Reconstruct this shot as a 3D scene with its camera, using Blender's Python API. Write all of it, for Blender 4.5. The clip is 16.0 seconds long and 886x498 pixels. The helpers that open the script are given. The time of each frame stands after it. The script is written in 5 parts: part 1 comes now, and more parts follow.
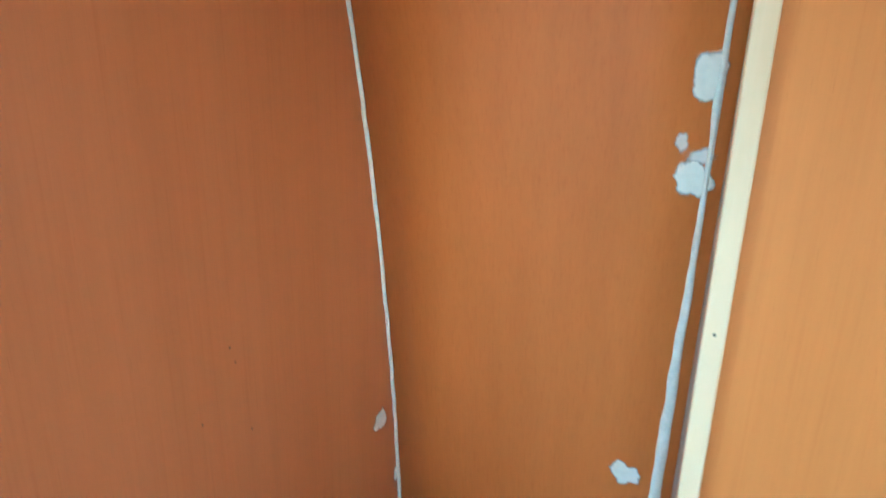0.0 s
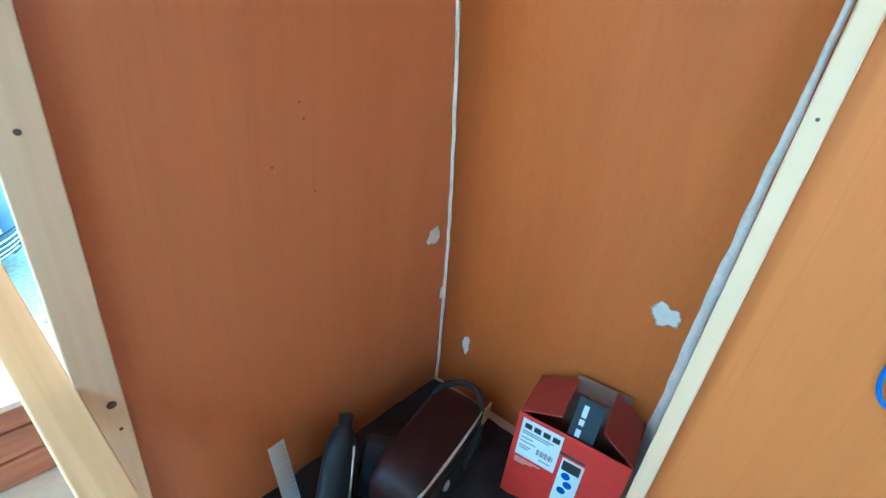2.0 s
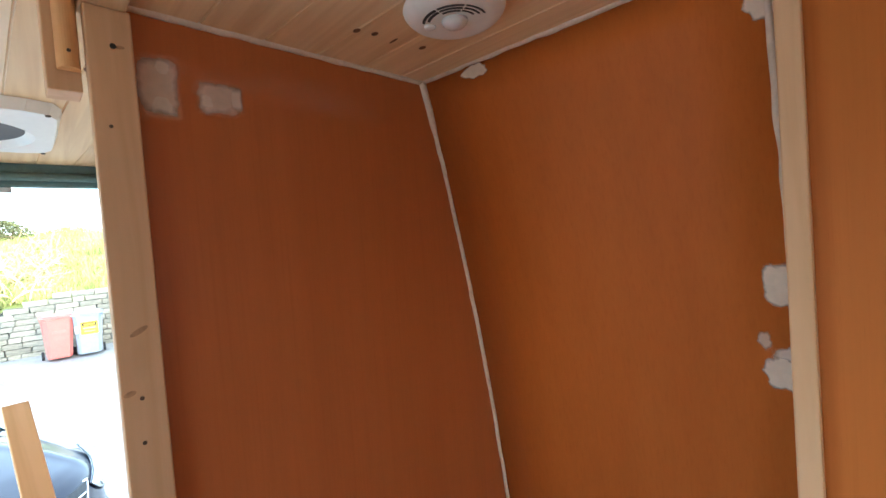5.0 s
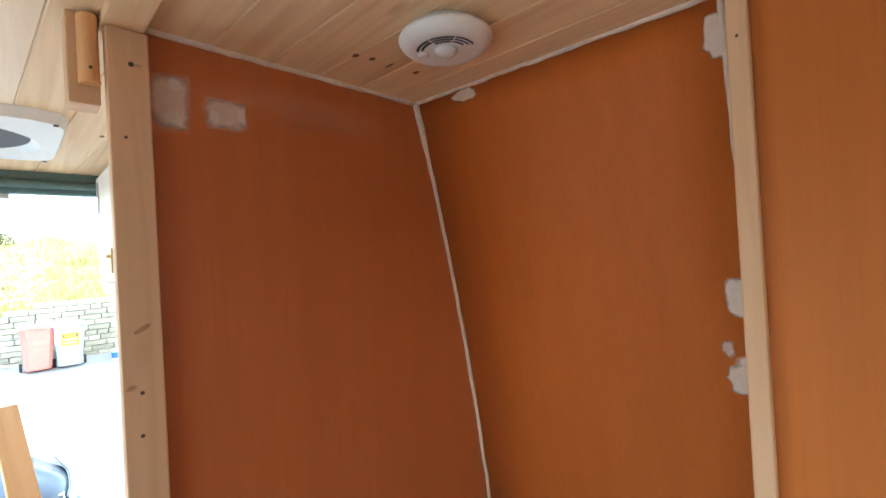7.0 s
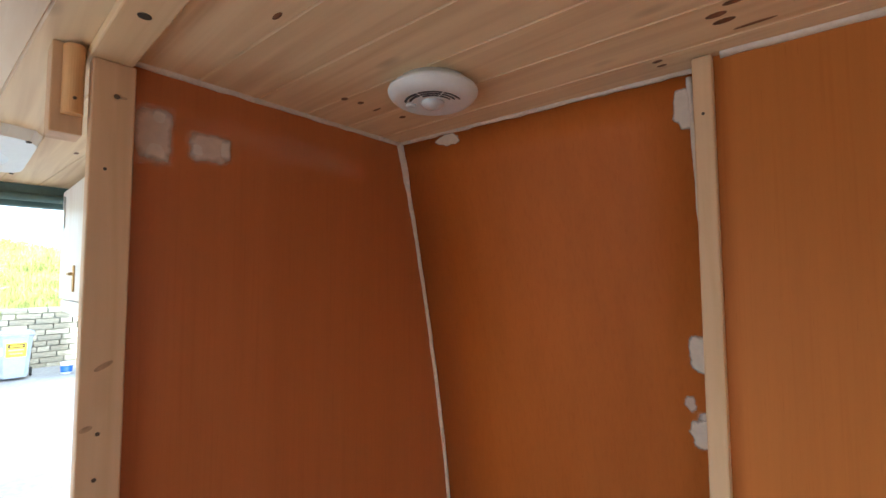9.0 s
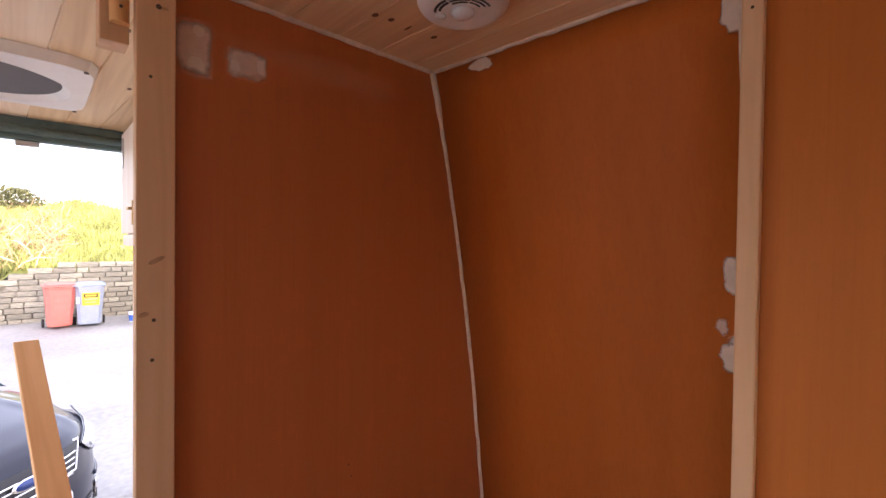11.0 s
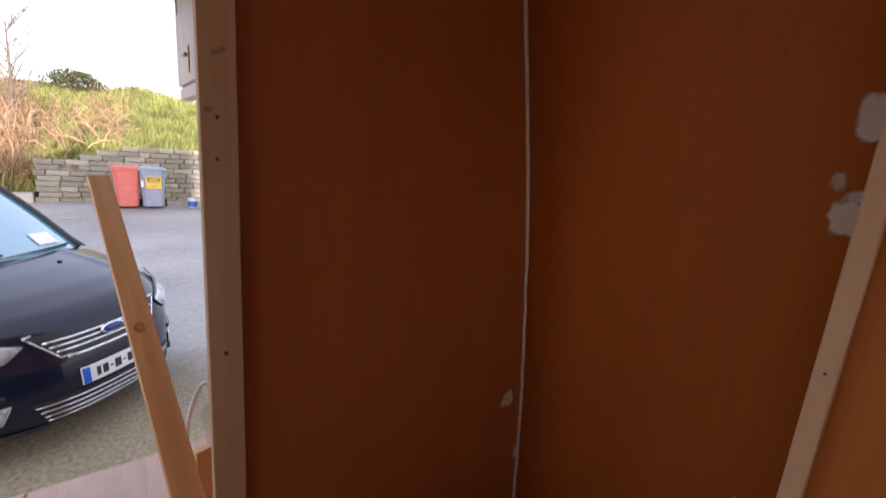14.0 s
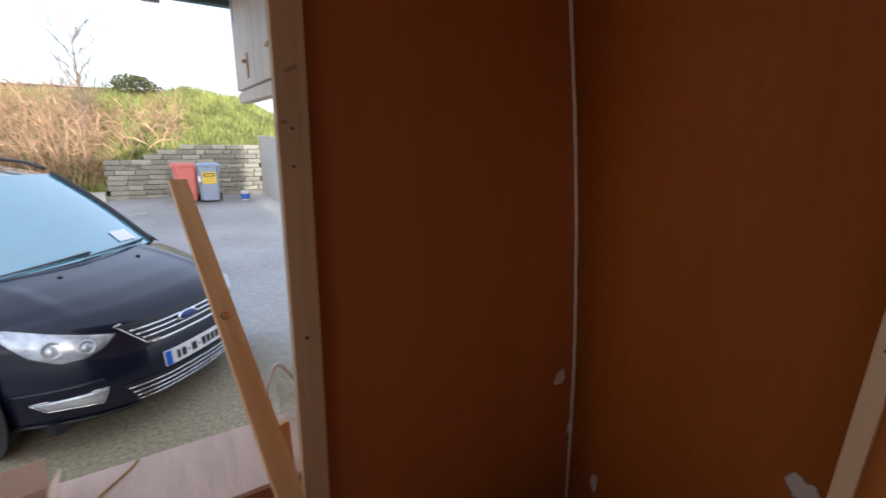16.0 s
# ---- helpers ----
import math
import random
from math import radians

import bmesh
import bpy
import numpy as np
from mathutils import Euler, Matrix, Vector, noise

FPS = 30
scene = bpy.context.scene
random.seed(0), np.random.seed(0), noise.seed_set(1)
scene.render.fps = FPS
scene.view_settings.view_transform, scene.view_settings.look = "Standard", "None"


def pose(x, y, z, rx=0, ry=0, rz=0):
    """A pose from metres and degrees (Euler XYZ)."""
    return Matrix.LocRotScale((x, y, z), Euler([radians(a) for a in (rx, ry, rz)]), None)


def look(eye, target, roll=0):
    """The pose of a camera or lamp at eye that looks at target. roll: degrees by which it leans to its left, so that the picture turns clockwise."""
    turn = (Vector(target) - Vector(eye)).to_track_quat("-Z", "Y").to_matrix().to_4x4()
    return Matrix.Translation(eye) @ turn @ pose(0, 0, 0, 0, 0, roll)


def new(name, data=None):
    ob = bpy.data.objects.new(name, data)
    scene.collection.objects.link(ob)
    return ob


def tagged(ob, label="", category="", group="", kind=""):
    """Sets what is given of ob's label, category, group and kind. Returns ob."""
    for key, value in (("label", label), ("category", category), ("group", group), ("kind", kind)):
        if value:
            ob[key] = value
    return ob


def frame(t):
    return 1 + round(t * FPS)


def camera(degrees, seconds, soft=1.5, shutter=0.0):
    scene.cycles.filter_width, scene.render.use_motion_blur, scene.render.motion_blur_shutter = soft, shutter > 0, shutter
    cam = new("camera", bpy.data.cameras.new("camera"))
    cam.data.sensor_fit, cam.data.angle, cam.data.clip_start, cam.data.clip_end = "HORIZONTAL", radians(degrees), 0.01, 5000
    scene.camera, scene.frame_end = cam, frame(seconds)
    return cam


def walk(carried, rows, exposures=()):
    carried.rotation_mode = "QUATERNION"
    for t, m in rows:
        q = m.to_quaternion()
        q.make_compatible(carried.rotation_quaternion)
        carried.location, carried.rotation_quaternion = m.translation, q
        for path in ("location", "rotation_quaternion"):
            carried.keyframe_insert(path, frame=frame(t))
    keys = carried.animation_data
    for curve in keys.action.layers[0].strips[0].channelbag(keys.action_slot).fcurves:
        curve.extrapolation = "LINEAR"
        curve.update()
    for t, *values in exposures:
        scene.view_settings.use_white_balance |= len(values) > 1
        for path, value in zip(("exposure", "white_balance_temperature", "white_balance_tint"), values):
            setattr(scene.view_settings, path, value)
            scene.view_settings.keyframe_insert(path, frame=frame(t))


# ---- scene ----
cam = camera(91.6, 16.0, soft=1.5, shutter=0.5)
PATH = [
    (0, (0.655, -0.667, 1.306), (-0.294, 1.043, 0.886), 1.2),
    (0.5, (0.693, -0.687, 1.199), (-0.269, 0.987, 0.678), 5.0),
    (1, (0.697, -0.704, 1.13), (-0.364, 0.827, 0.401), 8.5),
    (1.5, (0.725, -0.687, 1.11), (-0.391, 0.728, 0.243), 7.2),
    (2, (0.726, -0.687, 1.108), (-0.391, 0.722, 0.233), 7.3),
    (2.5, (0.736, -0.74, 1.206), (-0.495, 0.63, 0.426), 5.3),
    (3, (0.776, -0.76, 1.393), (-0.669, 0.561, 0.983), 0.8),
    (3.5, (0.795, -0.773, 1.5), (-0.665, 0.584, 1.331), 0.1),
    (4, (0.798, -0.734, 1.566), (-0.672, 0.618, 1.456), -2.7),
    (6.3, (0.807, -0.733, 1.563), (-0.615, 0.674, 1.558), -4.3),
    (6.5, (0.823, -0.759, 1.547), (-0.587, 0.66, 1.54), -3.7),
    (7, (0.84, -0.768, 1.552), (-0.566, 0.654, 1.569), -3.2),
    (7.5, (0.858, -0.772, 1.602), (-0.498, 0.696, 1.667), -3.0),
    (8, (0.852, -0.764, 1.62), (-0.469, 0.735, 1.709), -1.7),
    (8.5, (0.845, -0.776, 1.609), (-0.472, 0.725, 1.719), -0.9),
    (9, (0.847, -0.779, 1.592), (-0.472, 0.719, 1.717), -0.3),
    (9.5, (0.846, -0.78, 1.566), (-0.495, 0.7, 1.686), -0.1),
    (10, (0.831, -0.773, 1.496), (-0.556, 0.668, 1.533), 0.6),
    (10.2, (0.843, -0.764, 1.488), (-0.571, 0.651, 1.483), 1.0),
    (12.5, (0.88, -0.786, 1.511), (-0.61, 0.547, 1.49), -0.3),
    (13, (0.87, -0.788, 1.508), (-0.629, 0.536, 1.488), -0.5),
    (13.5, (0.847, -0.791, 1.478), (-0.702, 0.469, 1.379), -0.3),
    (13.6, (0.844, -0.784, 1.455), (-0.71, 0.466, 1.3), 0.3),
    (14, (0.812, -0.775, 1.331), (-0.715, 0.442, 0.902), 4.6),
    (14.5, (0.796, -0.777, 1.301), (-0.724, 0.438, 0.839), 5.8),
    (15, (0.797, -0.773, 1.305), (-0.723, 0.438, 0.831), 5.7),
    (15.5, (0.803, -0.78, 1.316), (-0.732, 0.403, 0.821), 4.7),
    (16, (0.837, -0.829, 1.359), (-0.783, 0.221, 0.837), 1.3),
]
EXPOSURES = [
    (0.0, 3.05, 3650, -30), (1.0, 3.1, 3500, -30), (2.0, 3.0, 3500, -30), (2.6, 2.7, 3950, -26), (3.0, 2.35, 4550, -14), (3.5, 1.65, 5100, -4),
    (4.0, 1.45, 5350, 0), (6.5, 2.3, 5350, -2), (7.0, 2.0, 5350, -2), (8.5, 1.8, 5350, 0), (9.5, 1.45, 5450, 3), (10.0, 1.3, 5800, 12), (12.5, 1.1, 6900, 34), (13.5, 0.55, 6800, 32), (14.0, 0.1, 6300, 24),
    (14.5, 0.0, 6100, 18), (16.0, -0.1, 5900, 14),
]
walk(cam, [(t, look(eye, target, roll)) for t, eye, target, roll in PATH], EXPOSURES)

# ---- world and sun ----
SUN_AZ, SUN_EL = radians(0.3), radians(17)   # the sun stands low behind the van's front
world = bpy.data.worlds.new("sky")
scene.world = world
world.use_nodes = True
wn = world.node_tree.nodes
sky = wn.new("ShaderNodeTexSky")
sky.sky_type, sky.sun_disc = "NISHITA", False
sky.dust_density = 2.5
sky.sun_elevation, sky.sun_rotation = SUN_EL, radians(90) - SUN_AZ
veil = wn.new("ShaderNodeVectorMath")      # thin high haze over the blue
veil.operation = "ADD"
veil.inputs[1].default_value = (6.2, 6.6, 7.1)
world.node_tree.links.new(sky.outputs[0], veil.inputs[0])
world.node_tree.links.new(veil.outputs[0], wn["Background"].inputs[0])
wn["Background"].inputs[1].default_value = 0.15
sun = new("sun", bpy.data.lights.new("sun", "SUN"))
sun.data.energy, sun.data.angle, sun.data.color = 5.0, radians(0.6), (1.0, 0.93, 0.82)
sun_dir = Vector((math.cos(SUN_AZ) * math.cos(SUN_EL), math.sin(SUN_AZ) * math.cos(SUN_EL), math.sin(SUN_EL)))
sun.matrix_world = look(sun_dir * 30, (0, 0, 0))

# ---- materials ----


def nodes_of(name):
    m = bpy.data.materials.new(name)
    m.use_nodes = True
    return m, m.node_tree, m.node_tree.nodes["Principled BSDF"]


def mat(name, col, rough=0.5, metal=0.0, var=0.2, scale=6.0, stretch=(1, 1, 1), bump=0.15, bscale=60.0, col2=None, island=0.0, rvar=0.15, spec=0.5):
    """Surface with two scales of colour change, uneven gloss and fine relief, in metres of the object's space."""
    m, tree, bsdf = nodes_of(name)
    n, link = tree.nodes, tree.links.new
    co = n.new("ShaderNodeTexCoord")
    mp = n.new("ShaderNodeMapping")
    mp.inputs["Scale"].default_value = stretch
    link(co.outputs["Object"], mp.inputs[0])
    big, fine = n.new("ShaderNodeTexNoise"), n.new("ShaderNodeTexNoise")
    big.inputs["Scale"].default_value, fine.inputs["Scale"].default_value = scale, bscale
    big.inputs["Detail"].default_value, fine.inputs["Detail"].default_value = 4, 5
    for t in (big, fine):
        link(mp.outputs[0], t.inputs["Vector"])
    add = n.new("ShaderNodeMath")
    add.operation = "MULTIPLY_ADD"
    add.inputs[1].default_value, add.inputs[2].default_value = 0.35, 0.0
    link(fine.outputs[0], add.inputs[0])
    mixf = n.new("ShaderNodeMath")
    mixf.operation = "MULTIPLY_ADD"
    mixf.inputs[1].default_value = 0.65
    link(big.outputs[0], mixf.inputs[0])
    link(add.outputs[0], mixf.inputs[2])
    ramp = n.new("ShaderNodeValToRGB")
    ramp.color_ramp.elements[0].position, ramp.color_ramp.elements[1].position = 0.36, 0.64
    dark = col2 or tuple(c * (1 - var) for c in col)
    light = tuple(min(1, c * (1 + var * 0.6)) for c in col)
    ramp.color_ramp.elements[0].color, ramp.color_ramp.elements[1].color = (*dark, 1), (*light, 1)
    link(mixf.outputs[0], ramp.inputs[0])
    out = ramp.outputs[0]
    if island:
        geo, hsv = n.new("ShaderNodeNewGeometry"), n.new("ShaderNodeHueSaturation")
        mr = n.new("ShaderNodeMapRange")
        mr.inputs["To Min"].default_value, mr.inputs["To Max"].default_value = 1 - island, 1 + island
        link(geo.outputs["Random Per Island"], mr.inputs["Value"])
        link(mr.outputs[0], hsv.inputs["Value"])
        link(out, hsv.inputs["Color"])
        out = hsv.outputs[0]
    link(out, bsdf.inputs["Base Color"])
    rr = n.new("ShaderNodeMapRange")
    rr.inputs["To Min"].default_value, rr.inputs["To Max"].default_value = max(0.02, rough - rvar), min(1, rough + rvar)
    link(big.outputs[0], rr.inputs["Value"])
    link(rr.outputs[0], bsdf.inputs["Roughness"])
    bsdf.inputs["Metallic"].default_value = metal
    bsdf.inputs["Specular IOR Level"].default_value = spec
    if bump:
        b = n.new("ShaderNodeBump")
        b.inputs["Strength"].default_value, b.inputs["Distance"].default_value = bump, 0.002
        link(fine.outputs[0], b.inputs["Height"])
        link(b.outputs[0], bsdf.inputs["Normal"])
    return m


def pine(name, col, dark, axis, island=0.08, knots=True, rough=0.55, kn=0.9):
    """Planed softwood with long grain along one axis and sparse brown knots."""
    m, tree, bsdf = nodes_of(name)
    n, link = tree.nodes, tree.links.new
    co, geo = n.new("ShaderNodeTexCoord"), n.new("ShaderNodeNewGeometry")
    shift = n.new("ShaderNodeVectorMath")
    shift.operation = "MULTIPLY_ADD"
    link(geo.outputs["Random Per Island"], shift.inputs[0])
    shift.inputs[1].default_value = (7.3, 5.1, 9.7)
    link(co.outputs["Object"], shift.inputs[2])
    mp, mk = n.new("ShaderNodeMapping"), n.new("ShaderNodeMapping")
    s = [34.0, 34.0, 34.0]
    s[axis] = 1.6
    k = [9.0, 9.0, 9.0]
    k[axis] = 3.2
    mp.inputs["Scale"].default_value, mk.inputs["Scale"].default_value = s, k
    link(shift.outputs[0], mp.inputs[0])
    link(shift.outputs[0], mk.inputs[0])
    grain = n.new("ShaderNodeTexNoise")
    grain.inputs["Scale"].default_value, grain.inputs["Detail"].default_value = 1.0, 6
    grain.inputs["Distortion"].default_value = 0.6
    link(mp.outputs[0], grain.inputs["Vector"])
    ramp = n.new("ShaderNodeValToRGB")
    ramp.color_ramp.elements[0].position, ramp.color_ramp.elements[1].position = 0.3, 0.62
    ramp.color_ramp.elements[0].color, ramp.color_ramp.elements[1].color = (*dark, 1), (*col, 1)
    link(grain.outputs[0], ramp.inputs[0])
    out = ramp.outputs[0]
    if knots:
        vor = n.new("ShaderNodeTexVoronoi")
        vor.inputs["Scale"].default_value = 1.0
        link(mk.outputs[0], vor.inputs["Vector"])
        kr = n.new("ShaderNodeValToRGB")
        kr.color_ramp.elements[0].position, kr.color_ramp.elements[1].position = 0.05, 0.12
        kr.color_ramp.elements[0].color, kr.color_ramp.elements[1].color = (kn, kn, kn, 1), (0, 0, 0, 1)
        link(vor.outputs["Distance"], kr.inputs[0])
        mx = n.new("ShaderNodeMix")
        mx.data_type = "RGBA"
        link(kr.outputs[0], mx.inputs[0])
        link(out, mx.inputs[6])
        mx.inputs[7].default_value = (dark[0] * 0.42, dark[1] * 0.3, dark[2] * 0.22, 1)
        out = mx.outputs[2]
    hsv, mr = n.new("ShaderNodeHueSaturation"), n.new("ShaderNodeMapRange")
    mr.inputs["To Min"].default_value, mr.inputs["To Max"].default_value = 1 - island, 1 + island
    link(geo.outputs["Random Per Island"], mr.inputs["Value"])
    link(mr.outputs[0], hsv.inputs["Value"])
    link(out, hsv.inputs["Color"])
    link(hsv.outputs[0], bsdf.inputs["Base Color"])
    bsdf.inputs["Roughness"].default_value = rough
    b = n.new("ShaderNodeBump")
    b.inputs["Strength"].default_value, b.inputs["Distance"].default_value = 0.12, 0.001
    link(grain.outputs[0], b.inputs["Height"])
    link(b.outputs[0], bsdf.inputs["Normal"])
    return m


def filler_mat(name, col, cut, soft, seed, whole=1.0, dark=0.9, grain=70):
    """Dried filler that feathers out raggedly towards the edge of its patch."""
    m, tree, bsdf = nodes_of(name)
    n, link = tree.nodes, tree.links.new
    co = n.new("ShaderNodeTexCoord")
    sub, mul = n.new("ShaderNodeVectorMath"), n.new("ShaderNodeAttribute")
    mul.attribute_name = "rim"
    noi = n.new("ShaderNodeTexNoise")
    noi.inputs["Scale"].default_value, noi.inputs["Detail"].default_value = 55, 5
    sub.operation = "ADD"
    sub.inputs[1].default_value = (seed, seed * 1.7, seed * 0.6)
    link(co.outputs["Object"], sub.inputs[0])
    link(sub.outputs[0], noi.inputs["Vector"])
    ma = n.new("ShaderNodeMath")
    ma.operation = "MULTIPLY_ADD"
    ma.inputs[1].default_value = 0.5
    link(noi.outputs[0], ma.inputs[0])
    link(mul.outputs["Fac"], ma.inputs[2])
    mr = n.new("ShaderNodeMapRange")
    mr.inputs["From Min"].default_value, mr.inputs["From Max"].default_value = cut + soft, cut - soft
    mr.inputs["To Min"].default_value, mr.inputs["To Max"].default_value = 0.0, whole
    link(ma.outputs[0], mr.inputs["Value"])
    link(mr.outputs[0], bsdf.inputs["Alpha"])
    n2 = n.new("ShaderNodeTexNoise")
    n2.inputs["Scale"].default_value, n2.inputs["Detail"].default_value = grain, 6
    link(co.outputs["Object"], n2.inputs["Vector"])
    rp = n.new("ShaderNodeValToRGB")
    rp.color_ramp.elements[0].position, rp.color_ramp.elements[1].position = 0.3, 0.7
    rp.color_ramp.elements[0].color, rp.color_ramp.elements[1].color = (*[c * dark for c in col], 1), (*col, 1)
    link(n2.outputs[0], rp.inputs[0])
    link(rp.outputs[0], bsdf.inputs["Base Color"])
    b = n.new("ShaderNodeBump")
    b.inputs["Strength"].default_value, b.inputs["Distance"].default_value = 0.3, 0.0015
    link(noi.outputs[0], b.inputs["Height"])
    link(b.outputs[0], bsdf.inputs["Normal"])
    bsdf.inputs["Roughness"].default_value = 0.8
    return m


def glass(name, col, rough=0.03):
    m, tree, bsdf = nodes_of(name)
    bsdf.inputs["Base Color"].default_value = (*col, 1)
    bsdf.inputs["Transmission Weight"].default_value, bsdf.inputs["Roughness"].default_value = 1.0, rough
    bsdf.inputs["IOR"].default_value = 1.45
    return m


def veneer(name, col, rough, spec):
    """Varnished veneer: broad upright bands, fine grain and short dark pores."""
    m = mat(name, col, rough, var=0.05, scale=1.0, stretch=(26, 26, 1.1), bump=0.05, bscale=6, rvar=0.06, spec=spec)
    n, link = m.node_tree.nodes, m.node_tree.links.new
    base = n["Principled BSDF"].inputs["Base Color"]
    out, co = base.links[0].from_socket, n.new("ShaderNodeTexCoord")
    for scale, lo, hi, dark in (((6.5, 6.5, 0.10), 0.35, 0.65, 0.95), ((190, 190, 3.0), 0.52, 0.74, 0.955), ((620, 620, 22), 0.66, 0.80, 0.86)):
        mp, no, ra, mx = n.new("ShaderNodeMapping"), n.new("ShaderNodeTexNoise"), n.new("ShaderNodeMapRange"), n.new("ShaderNodeMix")
        mp.inputs["Scale"].default_value = scale
        no.inputs["Scale"].default_value, no.inputs["Detail"].default_value = 1.0, 2
        ra.inputs["From Min"].default_value, ra.inputs["From Max"].default_value = lo, hi
        mx.data_type, mx.blend_type = "RGBA", "MULTIPLY"
        mx.inputs[7].default_value = (dark, dark * 0.97, dark * 0.93, 1)
        link(co.outputs["Object"], mp.inputs[0])
        link(mp.outputs[0], no.inputs["Vector"])
        link(no.outputs[0], ra.inputs["Value"])
        link(ra.outputs[0], mx.inputs[0])
        link(out, mx.inputs[6])
        out = mx.outputs[2]
    link(out, base)
    return m


M_PANEL = veneer("brown_panel", (0.56, 0.162, 0.030), 0.5, 0.17)
M_PANEL_RED = veneer("red_brown_panel", (0.51, 0.152, 0.042), 0.40, 0.42)
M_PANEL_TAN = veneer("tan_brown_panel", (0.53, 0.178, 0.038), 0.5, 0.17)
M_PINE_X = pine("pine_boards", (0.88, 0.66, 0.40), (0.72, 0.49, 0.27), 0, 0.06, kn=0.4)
M_PINE_Z = pine("pine_upright", (0.72, 0.47, 0.275), (0.63, 0.39, 0.21), 2, 0.04, kn=0.1)
# lightened copy of the ceiling pine, with light from the rear put into its colour
M_PINE_LIT = pine("lit_pine_boards", (0.92, 0.76, 0.57), (0.80, 0.61, 0.42), 0, 0.05, kn=0.4)
M_PINE_WARM = pine("pine_plank", (0.86, 0.52, 0.24), (0.70, 0.38, 0.15), 2, 0.04, kn=0.15)
M_PINE_BEAM = pine("pine_beam", (0.82, 0.60, 0.36), (0.68, 0.46, 0.24), 0, 0.04)
M_PLANKKNOT = mat("orange_knot", (0.56, 0.26, 0.09), 0.5, var=0.4, scale=60)
M_STUDKNOT = mat("stud_knot", (0.52, 0.31, 0.17), 0.6, var=0.35, scale=80)
M_KNOT = mat("pine_knot", (0.20, 0.085, 0.035), 0.6, var=0.4, scale=60)
M_CAULK = mat("white_caulk", (0.76, 0.64, 0.53), 0.6, var=0.12, scale=30, bump=0.3, bscale=120)
M_FILL_GREY = mat("grey_brown_board", (0.46, 0.33, 0.25), 0.8, var=0.2, scale=25, bump=0.3, bscale=90)
M_PATCH = [filler_mat("filler_thick_%s" % k, (0.80, 0.67, 0.55), 0.98, 0.08, s) for k, s in (("a", 0.0), ("b", 3.1), ("c", 5.7))]
M_SMEAR = filler_mat("filler_smear", (0.82, 0.64, 0.52), 1.02, 0.22, 1.3, 0.74)
M_SMEAR_LIGHT = filler_mat("filler_ridge", (0.88, 0.76, 0.66), 0.98, 0.25, 4.4, 0.75)
M_HAZE = filler_mat("filler_dust", (0.75, 0.50, 0.36), 0.85, 0.4, 8.3, 0.15)
M_WHITE = mat("white_plastic", (0.82, 0.82, 0.80), 0.38, var=0.05, scale=8, bump=0.03)
M_SLOT = mat("dark_slot", (0.03, 0.03, 0.035), 0.6, var=0.2)
M_DOME = mat("sensor_dome", (0.72, 0.72, 0.72), 0.25, var=0.04, bump=0.0)
M_MESH = mat("grey_mesh", (0.13, 0.13, 0.14), 0.75, var=0.15, scale=30, bump=0.5, bscale=400)
M_SCREW = mat("dark_screw", (0.10, 0.07, 0.05), 0.5, metal=0.4)
M_STEEL = mat("steel", (0.62, 0.62, 0.62), 0.35, metal=0.9, var=0.1, scale=20)
M_BRASS = mat("aged_brass", (0.55, 0.36, 0.14), 0.4, metal=0.8, var=0.25, scale=30)
M_SEAL = mat("green_grey_seal", (0.10, 0.16, 0.15), 0.5, var=0.25, scale=10)
M_PLY = mat("pinkish_ply", (0.80, 0.60, 0.49), 0.6, var=0.12, scale=2.0, stretch=(2, 14, 14), bump=0.08, bscale=12)
M_REDWOOD = mat("red_brown_boards", (0.42, 0.17, 0.085), 0.5, var=0.3, scale=1.2, stretch=(24, 1.5, 24), bump=0.15, bscale=6)
M_FLOOR = mat("wood_floor", (0.72, 0.54, 0.36), 0.5, var=0.12, scale=5, bump=0.05)
M_VANPAINT = mat("pine_lining", (0.74, 0.50, 0.28), 0.6, var=0.08, scale=2)
M_CONCRETE = mat("yard_concrete", (0.37, 0.36, 0.345), 0.7, var=0.28, scale=0.55, bump=0.5, bscale=14, rvar=0.2)
M_BLOCK = mat("concrete_block", (0.40, 0.38, 0.33), 0.9, var=0.28, scale=6, bump=0.6, bscale=40)
M_BLOCKVAR = mat("stacked_block", (0.32, 0.305, 0.245), 0.9, var=0.3, scale=3, bump=0.6, bscale=30, island=0.0)
_n = M_BLOCKVAR.node_tree.nodes
_h, _o, _r = _n.new("ShaderNodeHueSaturation"), _n.new("ShaderNodeObjectInfo"), _n.new("ShaderNodeMapRange")
_r.inputs["To Min"].default_value, _r.inputs["To Max"].default_value = 0.72, 1.25
M_BLOCKVAR.node_tree.links.new(_o.outputs["Random"], _r.inputs["Value"])
M_BLOCKVAR.node_tree.links.new(_r.outputs[0], _h.inputs["Value"])
_c = _n["Principled BSDF"].inputs["Base Color"]
M_BLOCKVAR.node_tree.links.new(_c.links[0].from_socket, _h.inputs["Color"])
M_BLOCKVAR.node_tree.links.new(_h.outputs[0], _c)
M_RENDERWALL = mat("rendered_wall", (0.55, 0.52, 0.46), 0.85, var=0.15, scale=1.5, bump=0.4, bscale=50)
M_GRASS = mat("grass_bank", (0.19, 0.24, 0.05), 0.9, var=0.5, scale=1.1, bump=0.8, bscale=9, col2=(0.20, 0.16, 0.06))
# tone spread widened in imitation of low-sun streaks and shadows on the bank
M_BLADE = mat("grass_blade", (0.33, 0.36, 0.10), 0.8, var=0.6, scale=1.2, bump=0, island=0.35)
M_STALK = mat("dead_stalk", (0.50, 0.33, 0.19), 0.9, var=0.45, scale=2, bump=0, island=0.4)
